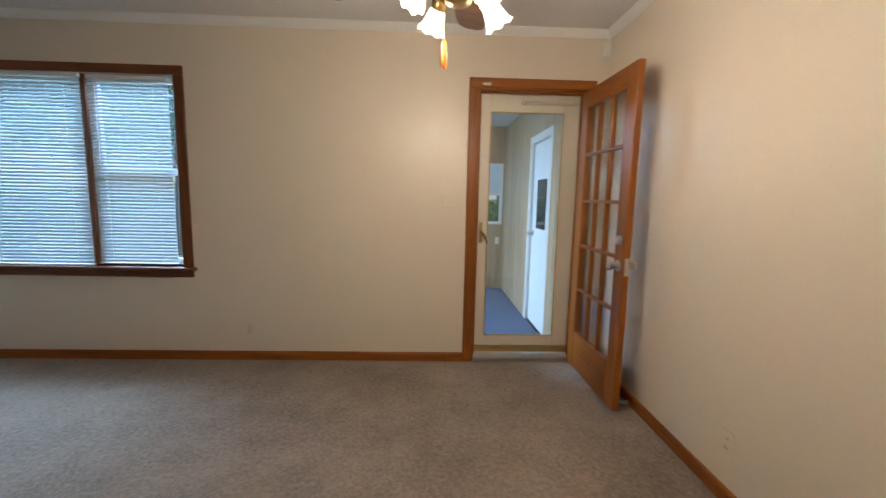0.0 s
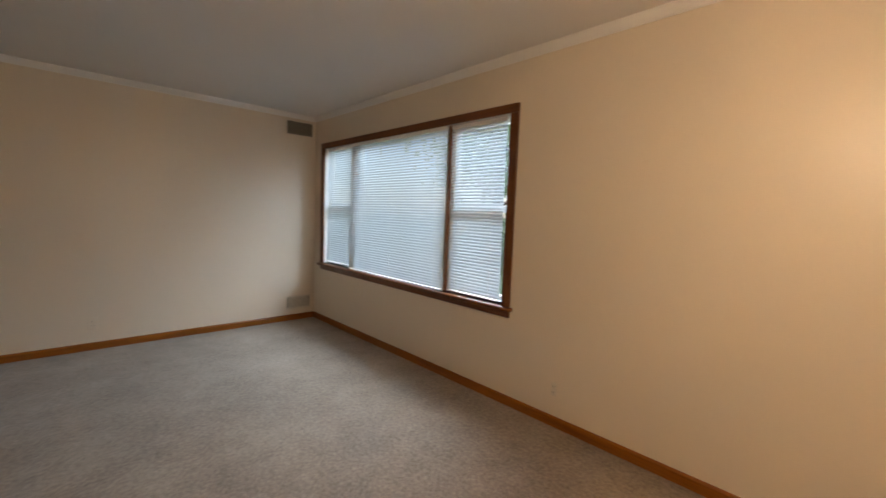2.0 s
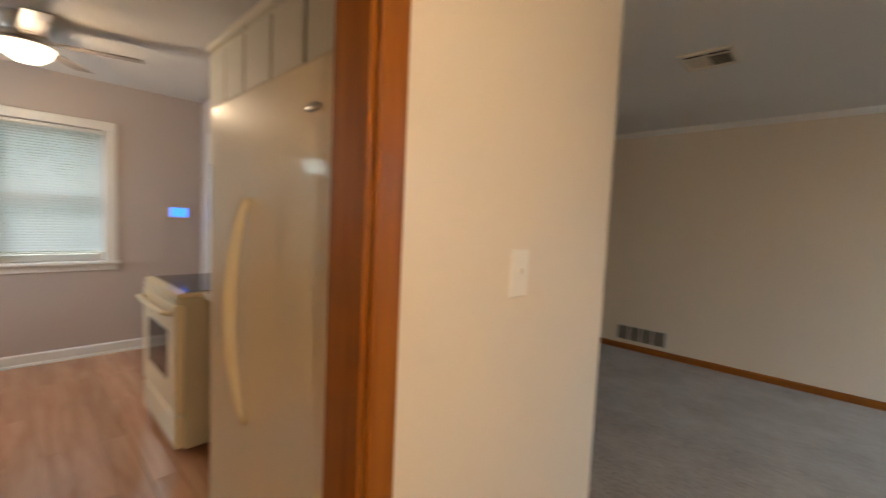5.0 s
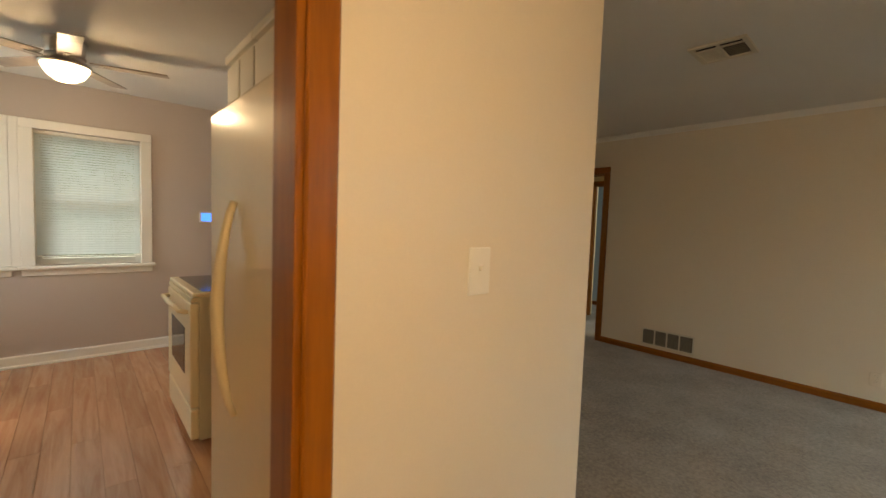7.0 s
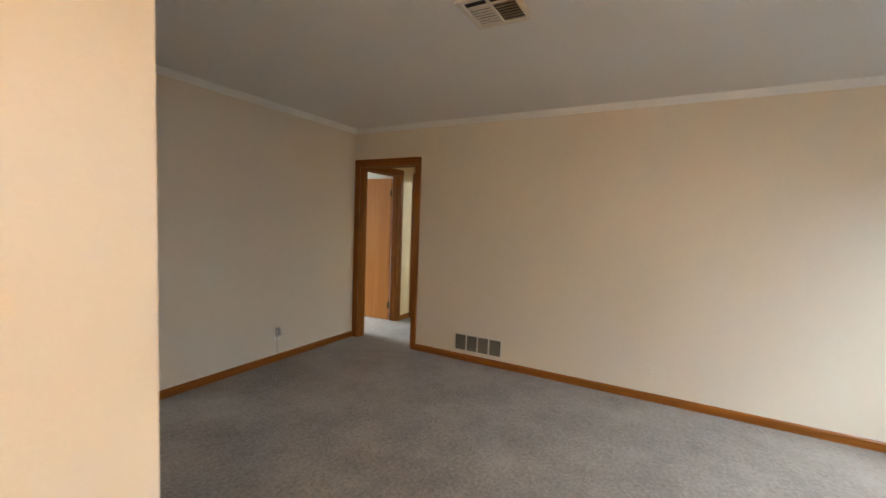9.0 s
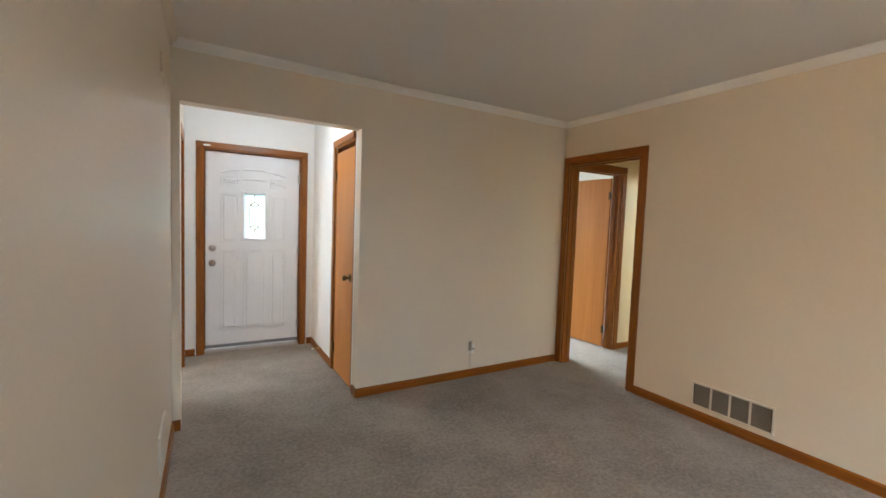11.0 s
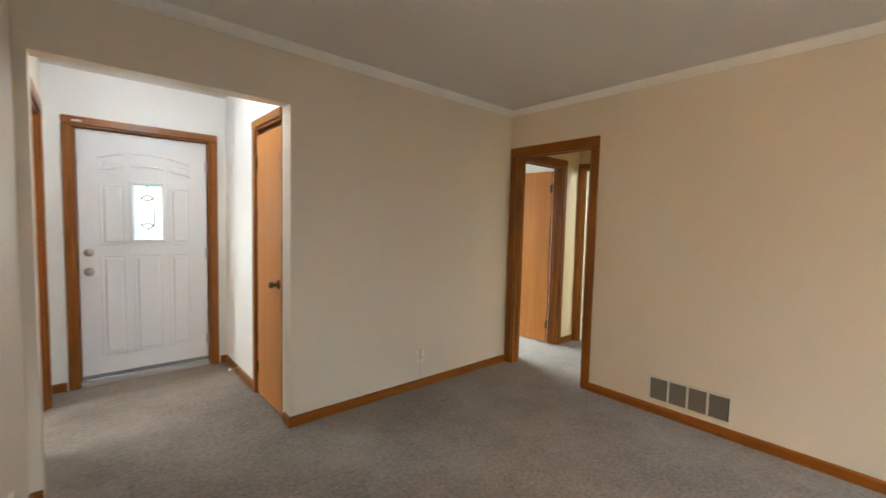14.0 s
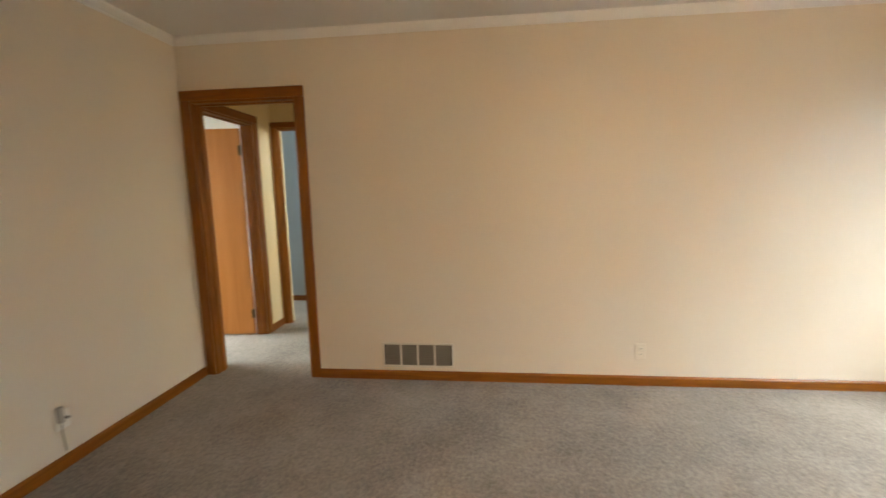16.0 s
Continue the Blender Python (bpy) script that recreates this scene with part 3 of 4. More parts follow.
def french_door():
    """A fifteen-pane wooden door; it stands open, square to its wall. Local: hinge at 0, leaf along +x."""
    d = thing("french_door", "open stained wood door with fifteen glass panes", "door", (1.322, NY - 0.022, FZ + 0.004), rz=-89.0)
    W, H, T = 0.775, 2.016, 0.020
    st, top, bot = 0.115, 0.12, 0.27
    z0 = 0.015
    part("stile", bm_box(0, -T, z0, st, T, H, 0.003), TRIM_Z, d)
    part("stile", bm_box(W - st, -T, z0, W, T, H, 0.003), TRIM_Z, d)
    part("top_rail", bm_box(st, -T, H - top, W - st, T, H, 0.003), TRIM_X, d)
    part("bottom_rail", bm_box(st, -T, z0, W - st, T, z0 + bot, 0.003), TRIM_X, d)
    a, b, p, q = st, W - st, z0 + bot, H - top
    cw, rh = (b - a) / 3, (q - p) / 5
    for i in (1, 2):
        part("muntin", bm_box(a + i * cw - 0.011, -0.016, p, a + i * cw + 0.011, 0.016, q, 0.005), TRIM_Z, d)
    for j in range(1, 5):
        part("muntin", bm_box(a, -0.0165, p + j * rh - 0.011, b, 0.0165, p + j * rh + 0.011, 0.005), TRIM_X, d)
    for i in range(3):
        for j in range(5):
            g = part("pane", bm_box(a + i * cw + 0.008, -0.0015, p + j * rh + 0.008, a + (i + 1) * cw - 0.008, 0.0015, p + (j + 1) * rh - 0.008), GLASS, d)
    for s in (-1, 1):
        knob(d, (W - 0.06, s * T, 0.885), (0, s, 0), NICKEL)
    part("deadbolt", bm_lathe([(0.028, 0), (0.027, 0.012), (0.018, 0.016), (0.017, 0.02)], 20, m=Matrix.Translation((W - 0.06, -T, 1.035)) @ pose(0, 0, 0, 90)), NICKEL, d, smooth=True)
    part("latch_plate", bm_box(W - 0.001, -0.012, 0.835, W + 0.002, 0.012, 0.935), NICKEL, d)
    for z in (0.25, 1.0, 1.78):
        hinge(d, -0.002, 0.018, z, BRASS)
    # floor stop on the bottom rail
    part("door_stop_bumper", bm_tube([(W - 0.05, T, 0.05), (W - 0.05, T + 0.075, 0.05)], [0.008, 0.011], 10), RUBBER, d)
    return d


def storm_door():
    d = thing("storm_door", "closed cream storm door with one tall glass pane", "door", (0, NY + 0.085, 0))
    a, b, z0, z1 = 0.570, 1.322, 0.035, 2.005
    part("stile", bm_box(a, -0.016, z0, a + 0.085, 0.016, z1, 0.004), CREAMDOOR, d)
    part("stile", bm_box(b - 0.118, -0.016, z0, b, 0.016, z1, 0.004), CREAMDOOR, d)
    part("top_rail", bm_box(a + 0.085, -0.016, z1 - 0.125, b - 0.118, 0.016, z1, 0.004), CREAMDOOR, d)
    part("bottom_rail", bm_box(a + 0.085, -0.016, z0, b - 0.118, 0.016, 0.165, 0.004), CREAMDOOR, d)
    for x0, x1, p, q in ((a + 0.085, a + 0.093, 0.165, z1 - 0.125), (b - 0.126, b - 0.118, 0.165, z1 - 0.125), (a + 0.093, b - 0.126, 0.165, 0.173), (a + 0.093, b - 0.126, z1 - 0.133, z1 - 0.125)):
        part("glazing_bead", bm_box(x0, -0.021, p, x1, -0.010, q, 0.002), BRASS, d)
    g = part("pane", bm_box(a + 0.08, -0.002, 0.16, b - 0.113, 0.002, z1 - 0.12), GLASS, d)
    g.visible_shadow = False
    part("kick_sweep", bm_box(a, -0.020, 0.030, b, -0.017, 0.085, 0.001), BRASS, d, "brass coloured bottom sweep")
    part("escutcheon", bm_box(a + 0.025, -0.024, 0.90, a + 0.052, -0.016, 1.06, 0.006), BRASS, d)
    part("lever", bm_tube([(a + 0.038, -0.022, 0.985), (a + 0.038, -0.055, 0.985), (a + 0.060, -0.060, 0.965), (a + 0.085, -0.058, 0.925), (a + 0.090, -0.056, 0.905)], [0.009, 0.008, 0.008, 0.007, 0.005]), BRASS, d, smooth=True)
    part("closer_tube", bm_tube([(b - 0.42, -0.040, 1.945), (b - 0.06, -0.040, 1.945)], 0.014, 12), CREAMDOOR, d, "cream pneumatic door closer", smooth=True)
    part("closer_rod", bm_tube([(b - 0.06, -0.040, 1.945), (b - 0.005, -0.040, 1.945)], 0.005, 8), ALU, d)
    part("closer_bracket", bm_box(b - 0.44, -0.046, 1.930, b - 0.40, -0.016, 1.960, 0.003), CREAMDOOR, d)
    return d


def threshold(name, x0, x1, y0, y1, label, h=0.022):
    prof = [(y0, FZ), (y1, FZ), (y1, h * 0.6), (y1 - 0.02, h), (y0 + 0.02, h), (y0, h * 0.4)]
    bm = bm_prism(prof, x0, x1, lambda u, p, q: (u, p, q))
    return tagged(mesh_ob(name, bm, ALU), label, "threshold", kind="structure")


french_door()
storm_door()
threshold("threshold_porch", 0.570, 1.322, NY - 0.01, NY + 0.14, "aluminium threshold with a brass edge below the storm door")
# the frame that the storm door hangs in
zf = thing("storm_door_frame", "cream aluminium frame round the storm door", "door frame", kind="structure")
part("frame_side", bm_box(0.552, NY + 0.058, 0.0, 0.5695, NY + 0.13, 2.005), CREAMDOOR, zf)
part("frame_side", bm_box(1.3225, NY + 0.058, 0.0, 1.340, NY + 0.13, 2.005), CREAMDOOR, zf)
part("frame_head", bm_box(0.568, NY + 0.058, 2.005, 1.324, NY + 0.13, 2.012), CREAMDOOR, zf)
tagged(mesh_ob("alarm_contact", bm_box(0.578, NY - 0.034, 2.040, 0.640, NY - 0.020, 2.058, 0.003), PLASTIC), "small white alarm contact on the door casing", "sensor")


def ring(bm, x0, x1, z0, z1, y, w=0.020, d=0.006):
    """A raised moulding round a pressed panel, on the face y towards +y."""
    for a, b, p, q in ((x0, x0 + w, z0, z1), (x1 - w, x1, z0, z1), (x0 + w, x1 - w, z0, z0 + w), (x0 + w, x1 - w, z1 - w, z1)):
        bm_box(a, y, p, b, y + d, q, 0.0045, bm=bm)


def front_door():
    d = thing("front_door", "closed white panelled steel front door with a small leaded pane", "door", (0, FY - 0.055, 0))
    a, b, z0, z1 = -2.278, -1.387, 0.030, 2.012
    gx0, gx1, gz0, gz1 = -1.937, -1.735, 1.150, 1.612
    bm = bm_box(a, -0.022, z0, gx0, 0.022, z1)
    bm_box(gx1, -0.022, z0, b, 0.022, z1, bm=bm)
    bm_box(gx0, -0.022, z0, gx1, 0.022, gz0, bm=bm)
    bm_box(gx0, -0.022, gz1, gx1, 0.022, z1, bm=bm)
    part("leaf", bm, DOORWHITE, d)
    cols = ((a + 0.13, gx0 - 0.045), (gx0 - 0.005, gx1 + 0.005), (gx1 + 0.045, b - 0.13))
    for n, (x0, x1) in enumerate(cols):
        rows = [(0.20, 1.03)] + ([(1.11, 1.155), (1.63, 1.69)] if n == 1 else [(1.10, 1.60), (1.68, 1.79)])
        for p, q in rows:
            if n == 1 and p > 1.05:
                continue
            bm = bmesh.new()
            ring(bm, x0, x1, p, q, 0.022)
            bm_box(x0 + 0.032, 0.018, p + 0.032, x1 - 0.032, 0.030, q - 0.032, 0.006, bm=bm)
            part("pressed_panel", bm, DOORWHITE, d)
        # arched head panel
        mid = (a + b) / 2
        pts = []
        for k in range(9):
            x = x0 + (x1 - x0) * k / 8
            pts.append((x, 0.026, 1.86 - 0.55 * (x - mid) ** 2))
        part("arched_bead", bm_tube(pts, 0.009, 8), DOORWHITE, d)
        part("arched_bead", bm_tube([(x, y, z - 0.10) for x, y, z in pts], 0.009, 8), DOORWHITE, d)
    # raised frame round the light
    bm = bmesh.new()
    ring(bm, gx0 - 0.022, gx1 + 0.022, gz0 - 0.022, gz1 + 0.022, 0.022, 0.026, 0.010)
    part("light_frame", bm, DOORWHITE, d)
    g = part("pane", bm_box(gx0, -0.004, gz0, gx1, 0.004, gz1), FROSTED, d, "textured glass with leaded diamonds")
    g.visible_shadow = False
    cx = (gx0 + gx1) / 2
    bm = bmesh.new()
    for cz in (1.50, 1.265):
        loop = [(cx - 0.045, 0.006, cz), (cx, 0.006, cz + 0.028), (cx + 0.045, 0.006, cz), (cx, 0.006, cz - 0.028), (cx - 0.045, 0.006, cz)]
        for p, q in zip(loop, loop[1:]):
            bm_tube([p, q], 0.006, 5, bm=bm)
    for x in (cx - 0.045, cx + 0.045):
        bm_tube([(x, 0.006, 1.265), (x, 0.006, 1.50)], 0.005, 5, bm=bm)
    bm_tube([(cx, 0.006, gz0), (cx, 0.006, 1.237)], 0.005, 5, bm=bm)
    bm_tube([(cx, 0.006, 1.528), (cx, 0.006, gz1)], 0.005, 5, bm=bm)
    part("leading", bm, BRASSDARK, d)
    knob(d, (b - 0.062, 0.022, 0.895), (0, 1, 0), NICKEL, 0.027, "satin nickel knob")
    part("deadbolt", bm_lathe([(0.031, 0), (0.030, 0.010), (0.022, 0.018), (0.020, 0.026)], 20, m=Matrix.Translation((b - 0.062, 0.022, 1.048)) @ pose(0, 0, 0, -90)), NICKEL, d, smooth=True)
    for z in (0.22, 1.02, 1.80):
        hinge(d, a + 0.004, 0.026, z, NICKEL)
    part("sweep", bm_box(a, 0.010, 0.024, b, 0.030, 0.056, 0.003), RUBBER, d, "grey rubber door sweep")


front_door()
threshold("threshold_front", -2.282, -1.383, FY - 0.13, FY - 0.015, "bright aluminium threshold below the front door", 0.016)
tagged(mesh_ob("alarm_contact", bm_box(-1.432, FY + 0.034, 2.046, -1.372, FY + 0.048, 2.062, 0.003), PLASTIC), "small white alarm contact above the front door", "sensor")


def flush_door(name, label, place, rz, width, height=1.99, side=1, hw=BRASSDARK, knob_z=0.92):
    """A flat wooden door; local: hinge at 0, leaf along +x, seen face towards side*y."""
    d = thing(name, label, "door", (place[0], place[1], FZ), rz=rz)
    part("leaf", bm_box(0.002, -0.0175, 0.012, width, 0.0175, height, 0.002), DOORWOOD, d)
    for s in (-1, 1):
        knob(d, (width - 0.06, s * 0.0175, knob_z), (0, s, 0), hw, 0.023)
    for z in (0.22, height - 0.20):
        hinge(d, 0.0, side * 0.020, z, hw)
    return d


flush_door("closet_door", "closed flat orange-stained wooden closet door", (-2.443, -2.895, 0), 90, 0.512, side=-1)
flush_door("bedroom_door", "open flat orange-stained wooden bedroom door", (-5.478, SY - 0.118, 0), -86, 0.70, side=1)
tagged(mesh_ob("closet_back", bm_box(-3.2, FY + 0.012, 0, -3.1, SY - 0.112, 2.44), FOYER), "plain wall behind the closet", "wall", kind="structure")


st = thing("spring_door_stop", "small brass spring door stop on the baseboard", "door stop", (-2.410, -3.40, 0.045))
part("base_cup", bm_tube([(0, 0, 0), (0.008, 0, 0)], 0.011, 12), BRASS, st)
coil = [(0.006 + 0.055 * k / 60, 0.006 * math.cos(k * 0.9), 0.006 * math.sin(k * 0.9) - 0.004 * (k / 60) ** 2) for k in range(61)]
part("spring", bm_tube(coil, 0.0012, 5), BRASS, st)
part("rubber_tip", bm_lathe([(0.004, 0), (0.0085, 0.002), (0.0085, 0.012), (0.005, 0.015)], 12, m=pose(0.060, 0, -0.004, 0, 90)), PLASTIC, st)


# ---- ceiling fan with lights ----
def ceiling_fan(cx, cy):
    f = thing("ceiling_fan", "brass ceiling fan with dark blades and four lit bell shades", "ceiling fan", (cx, cy, 2.44))
    part("canopy", bm_lathe([(0.025, -0.060), (0.045, -0.050), (0.068, -0.015), (0.070, 0)], 28), BRASS, f, smooth=True)
    part("downrod", bm_lathe([(0.012, -0.24), (0.012, -0.05)], 14), BRASS, f)
    part("motor_housing", bm_lathe([(0.05, -0.39), (0.10, -0.375), (0.118, -0.34), (0.118, -0.27), (0.09, -0.235), (0.03, -0.220)], 32), BRASS, f, smooth=True)
    part("light_hub", bm_lathe([(0.02, -0.53), (0.045, -0.52), (0.055, -0.48), (0.05, -0.43), (0.055, -0.39)], 24), BRASS, f, smooth=True)
    for k in range(5):
        m = pose(0, 0, 0, 0, 0, 72 * k + 80)
        bm = bmesh.new()
        outline = [(0.18, -0.050), (0.24, -0.060), (0.52, -0.070), (0.59, -0.062), (0.62, -0.030), (0.62, 0.030), (0.59, 0.062), (0.52, 0.070), (0.24, 0.060), (0.18, 0.050)]
        tilt = pose(0, 0, -0.365, 12)
        up = [bm.verts.new(m @ tilt @ Vector((x, y, 0.004))) for x, y in outline]
        lo = [bm.verts.new(m @ tilt @ Vector((x, y, -0.004))) for x, y in outline]
        bm.faces.new(up)
        bm.faces.new(lo[::-1])
        for i in range(len(up)):
            j = (i + 1) % len(up)
            bm.faces.new((up[i], lo[i], lo[j], up[j]))
        blade = part("blade", bm, BLADEWOOD, f)
        bm = bm_box(0.09, -0.016, -0.380, 0.25, 0.016, -0.374, 0.002)
        bmesh.ops.transform(bm, matrix=m, verts=bm.verts)
        part("blade_iron", bm, BRASS, f)
    for k in range(4):
        a = radians(30 + 90 * k)
        way = Vector((math.cos(a), math.sin(a), 0))
        root, tip = Vector((0, 0, -0.435)) + way * 0.05, Vector((0, 0, -0.475)) + way * 0.125
        arm = part("light_arm", bm_tube([root, root + way * 0.04 + Vector((0, 0, 0.012)), tip], 0.008, 8), BRASS, f, smooth=True)
        m = Matrix.Translation(tip) @ (way * 0.62 + Vector((0, 0, -0.78))).to_track_quat("Z", "Y").to_matrix().to_4x4()
        part("shade_fitter", bm_lathe([(0.016, -0.02), (0.028, -0.01), (0.030, 0.02), (0.026, 0.025)], 18, m=m), BRASS, f, smooth=True)
        # fluted bell
        bm = bmesh.new()
        prof = [(0.026, 0.018), (0.031, 0.035), (0.036, 0.058), (0.042, 0.080), (0.055, 0.100)]
        rings = []
        for r, z in prof:
            rings.append([bm.verts.new(m @ Vector((r * (1 + 0.05 * (z / 0.1) * math.cos(8 * t)) * math.cos(t), r * (1 + 0.05 * (z / 0.1) * math.cos(8 * t)) * math.sin(t), z + 0.004 * (z / 0.1) * math.cos(8 * t)))) for t in [2 * math.pi * i / 48 for i in range(48)]])
        for p, q in zip(rings, rings[1:]):
            for i in range(48):
                bm.faces.new((p[i], p[(i + 1) % 48], q[(i + 1) % 48], q[i]))
        part("shade", bm, SHADE, f, "lit fluted bell glass shade", smooth=True)
        bulb = Matrix.Translation(f.location) @ m @ Vector((0, 0, 0.135))
        bulb_lamp("fan_bulb", bulb, FAN_WATTS, WARM, 0.04)
    part("pull_chain", bm_tube([(-0.047, -0.003, -0.50), (-0.047, -0.003, -0.66)], 0.0016, 6), BRASS, f)
    part("pull_fob", bm_lathe([(0.006, -0.742), (0.010, -0.738), (0.0105, -0.70), (0.009, -0.655), (0.003, -0.645)], 14, m=Matrix.Translation((-0.047, -0.003, 0))), FOB, f, "orange wooden pull fob", smooth=True)


FAN_WATTS = 8.8
ceiling_fan(0.30, 1.60)


# ---- grilles, switches, sockets and small fittings ----
def grille(name, label, axis, c, out, u0, u1, z0, z1, bays=1, slats=8, frame_mat=GRILLEWHITE, slat_mat=GRILLE, category="vent grille"):
    """A metal grille on a wall face: frame, bays and slanting slats over a dark sheet."""
    g = thing(name, label, category)

    def bx(a0, a1, d0, d1, p, q, bevel=0.0, bm=None):
        lo, hi = sorted((c + out * d0, c + out * d1))
        return bm_box(a0, lo, p, a1, hi, q, bevel, bm=bm) if axis == "x" else bm_box(lo, a0, p, hi, a1, q, bevel, bm=bm)

    # sheet on the wall face; the duct's shade is in its colour
    part("backing", bx(u0 + 0.004, u1 - 0.004, 0.0005, 0.003, z0 + 0.004, z1 - 0.004), DARK, g)
    e = 0.014
    for a, b, p, q in ((u0, u1, z0, z0 + e), (u0, u1, z1 - e, z1), (u0, u0 + e, z0 + e, z1 - e), (u1 - e, u1, z0 + e, z1 - e)):
        part("frame", bx(a, b, 0.0, 0.012, p, q, 0.002), frame_mat, g)
    bw = (u1 - u0 - 2 * e) / bays
    for k in range(bays):
        a, b = u0 + e + k * bw, u0 + e + (k + 1) * bw
        if k:
            part("divider", bx(a - 0.007, a + 0.007, 0.003, 0.012, z0 + e, z1 - e, 0.001), frame_mat, g)
        n = slats
        for i in range(n):
            z = z0 + e + (i + 0.5) * (z1 - z0 - 2 * e) / n
            h = (z1 - z0 - 2 * e) / n * 0.36
            part("slat", bx(a + 0.007, b - 0.007, 0.004, 0.0085, z - h, z + h), slat_mat, g)
    return g


grille("return_grille", "greyed four-bay return air grille low on the wall", "y", WX, 1, -0.825, -0.300, 0.076, 0.262, bays=4, slats=11)
grille("high_vent", "dark grey wall vent below the ceiling", "y", WX, 1, 2.765, 3.07, 2.205, 2.352, slats=9, frame_mat=GRILLE)
grille("low_vent", "cream wall register near the carpet", "y", WX, 1, 2.765, 3.06, 0.115, 0.272, slats=9, frame_mat=GRILLEWHITE, slat_mat=GRILLEWHITE)
grille("side_register", "cream wall register low on the side wall", "y", BX, -1, -1.68, -1.37, 0.17, 0.345, slats=9, slat_mat=GRILLEWHITE)


def ceiling_register(cx, cy, s=0.148):
    g = thing("ceiling_register", "four-way cream ceiling register with dark slots", "vent grille", (cx, cy, 2.44))
    # dark sheet in place of the duct, shade given by colour
    part("backing", bm_box(-s + 0.01, -s + 0.01, -0.004, s - 0.01, s - 0.01, -0.001), DARK, g)
    e = 0.030
    for a, b, p, q in ((-s, s, -s, -s + e), (-s, s, s - e, s), (-s, -s + e, -s + e, s - e), (s - e, s, -s + e, s - e)):
        part("frame", bm_box(a, p, -0.014, b, q, 0, 0.004), GRILLEWHITE, g)
    part("divider", bm_box(-s + e, -0.010, -0.012, s - e, 0.008, -0.004, 0.002), GRILLEWHITE, g)
    part("divider", bm_box(s * 0.42, -s + e, -0.012, s * 0.42 + 0.012, s - e, -0.004, 0.002), GRILLEWHITE, g)
    for i in range(7):
        x = -s + e + (i + 0.5) * (1.42 * s - e) / 7
        bm = bm_box(x - 0.009, -s + e, -0.010, x + 0.007, -0.010, -0.007)
        part("slat", bm, GRILLEWHITE, g)
        bm = bm_box(x - 0.002, 0.008, -0.010, x + 0.002, s - e, -0.005)
        part("slat", bm, GRILLE, g)


ceiling_register(-2.738, 0.262)


def plate(name, label, axis, c, out, u, z, w=0.070, h=0.115, kind_="switch", category="light switch", material=PLASTIC):
    g = thing(name, label, category)

    def bx(a0, a1, d0, d1, p, q, bevel=0.0):
        lo, hi = sorted((c + out * d0, c + out * d1))
        return bm_box(a0, lo, p, a1, hi, q, bevel) if axis == "x" else bm_box(lo, a0, p, hi, a1, q, bevel)

    part("cover_plate", bx(u - w / 2, u + w / 2, 0, 0.006, z - h / 2, z + h / 2, 0.003), material, g)
    if kind_ == "switch":
        part("toggle", bx(u - 0.005, u + 0.005, 0.004, 0.018, z + 0.001, z + 0.013, 0.002), PLASTIC, g)
        part("toggle_slot", bx(u - 0.006, u + 0.006, 0.006, 0.0068, z - 0.012, z + 0.012), PLASTIC, g)
    elif kind_ == "blank":
        for du in (-0.023, 0.023):
            part("toggle", bx(u + du - 0.005, u + du + 0.005, 0.004, 0.013, z + 0.001, z + 0.011, 0.002), material, g)
    else:
        for dz in (-0.020, 0.020):
            part("socket_face", bx(u - 0.016, u + 0.016, 0.005, 0.009, z + dz - 0.014, z + dz + 0.014, 0.003), material, g)
            # raised near-black bars stand in for the shade in the holes
            for du in (-0.006, 0.006):
                part("slot", bx(u + du - 0.001, u + du + 0.001, 0.009, 0.0096, z + dz - 0.003, z + dz + 0.006), DARK, g)
    return g


plate("light_switch", "ivory toggle light switch on the partition wall", "x", KY, 1, -0.638, 1.225, 0.082, 0.125)
plate("light_switch", "ivory double switch plate beside the porch door", "x", NY, -1, 0.362, 1.212, 0.115, 0.075, kind_="blank", category="light switch", material=PAINT)
plate("wall_socket", "ivory wall socket above the baseboard", "y", EX, -1, 1.64, 0.235, kind_="socket", category="wall socket", material=PAINT)
plate("wall_socket", "ivory wall socket above the baseboard", "y", WX, 1, 0.99, 0.225, kind_="socket", category="wall socket", material=PAINT)
plate("wall_socket", "narrow ivory wall socket below the window", "x", NY, -1, -1.135, 0.225, 0.04, 0.09, kind_="socket", category="wall socket", material=GRILLEWHITE)

jk = thing("cable_jack", "grey cable box with a loose lead on a wall plate", "cable jack", (-3.50, SY, 0.24))
part("cover_plate", bm_box(-0.045, 0, -0.055, 0.030, 0.006, 0.045, 0.003), PLASTIC, jk)
part("box", bm_box(0.0, 0.006, -0.012, 0.024, 0.030, 0.070, 0.003), CABLE, jk)
part("connector", bm_tube([(-0.022, 0.006, 0.0), (-0.022, 0.030, 0.0)], 0.007, 8), CABLE, jk)
part("lead", bm_tube([(0.012, 0.018, -0.012), (0.010, 0.016, -0.08), (0.004, 0.012, -0.13), (0.0, 0.010, -0.172)], 0.003, 6), CABLE, jk, smooth=True)

sn = thing("motion_detector", "white corner alarm detector below the crown moulding", "alarm detector", (EX - 0.036, NY - 0.036, 2.305))
part("body", bm_box(-0.026, -0.024, -0.055, 0.026, 0.026, 0.058, 0.008, seg=2), PLASTIC, sn)
part("lens", bm_box(-0.018, -0.028, -0.035, 0.018, -0.023, 0.010, 0.003), WHITE, sn)
ch = thing("door_chime", "small flat cream chime box high on the wall", "door chime", (BX, -1.69, 2.09))
part("cover", bm_box(-0.014, -0.13, -0.05, 0, 0.13, 0.05, 0.005, seg=2), PAINT, ch)


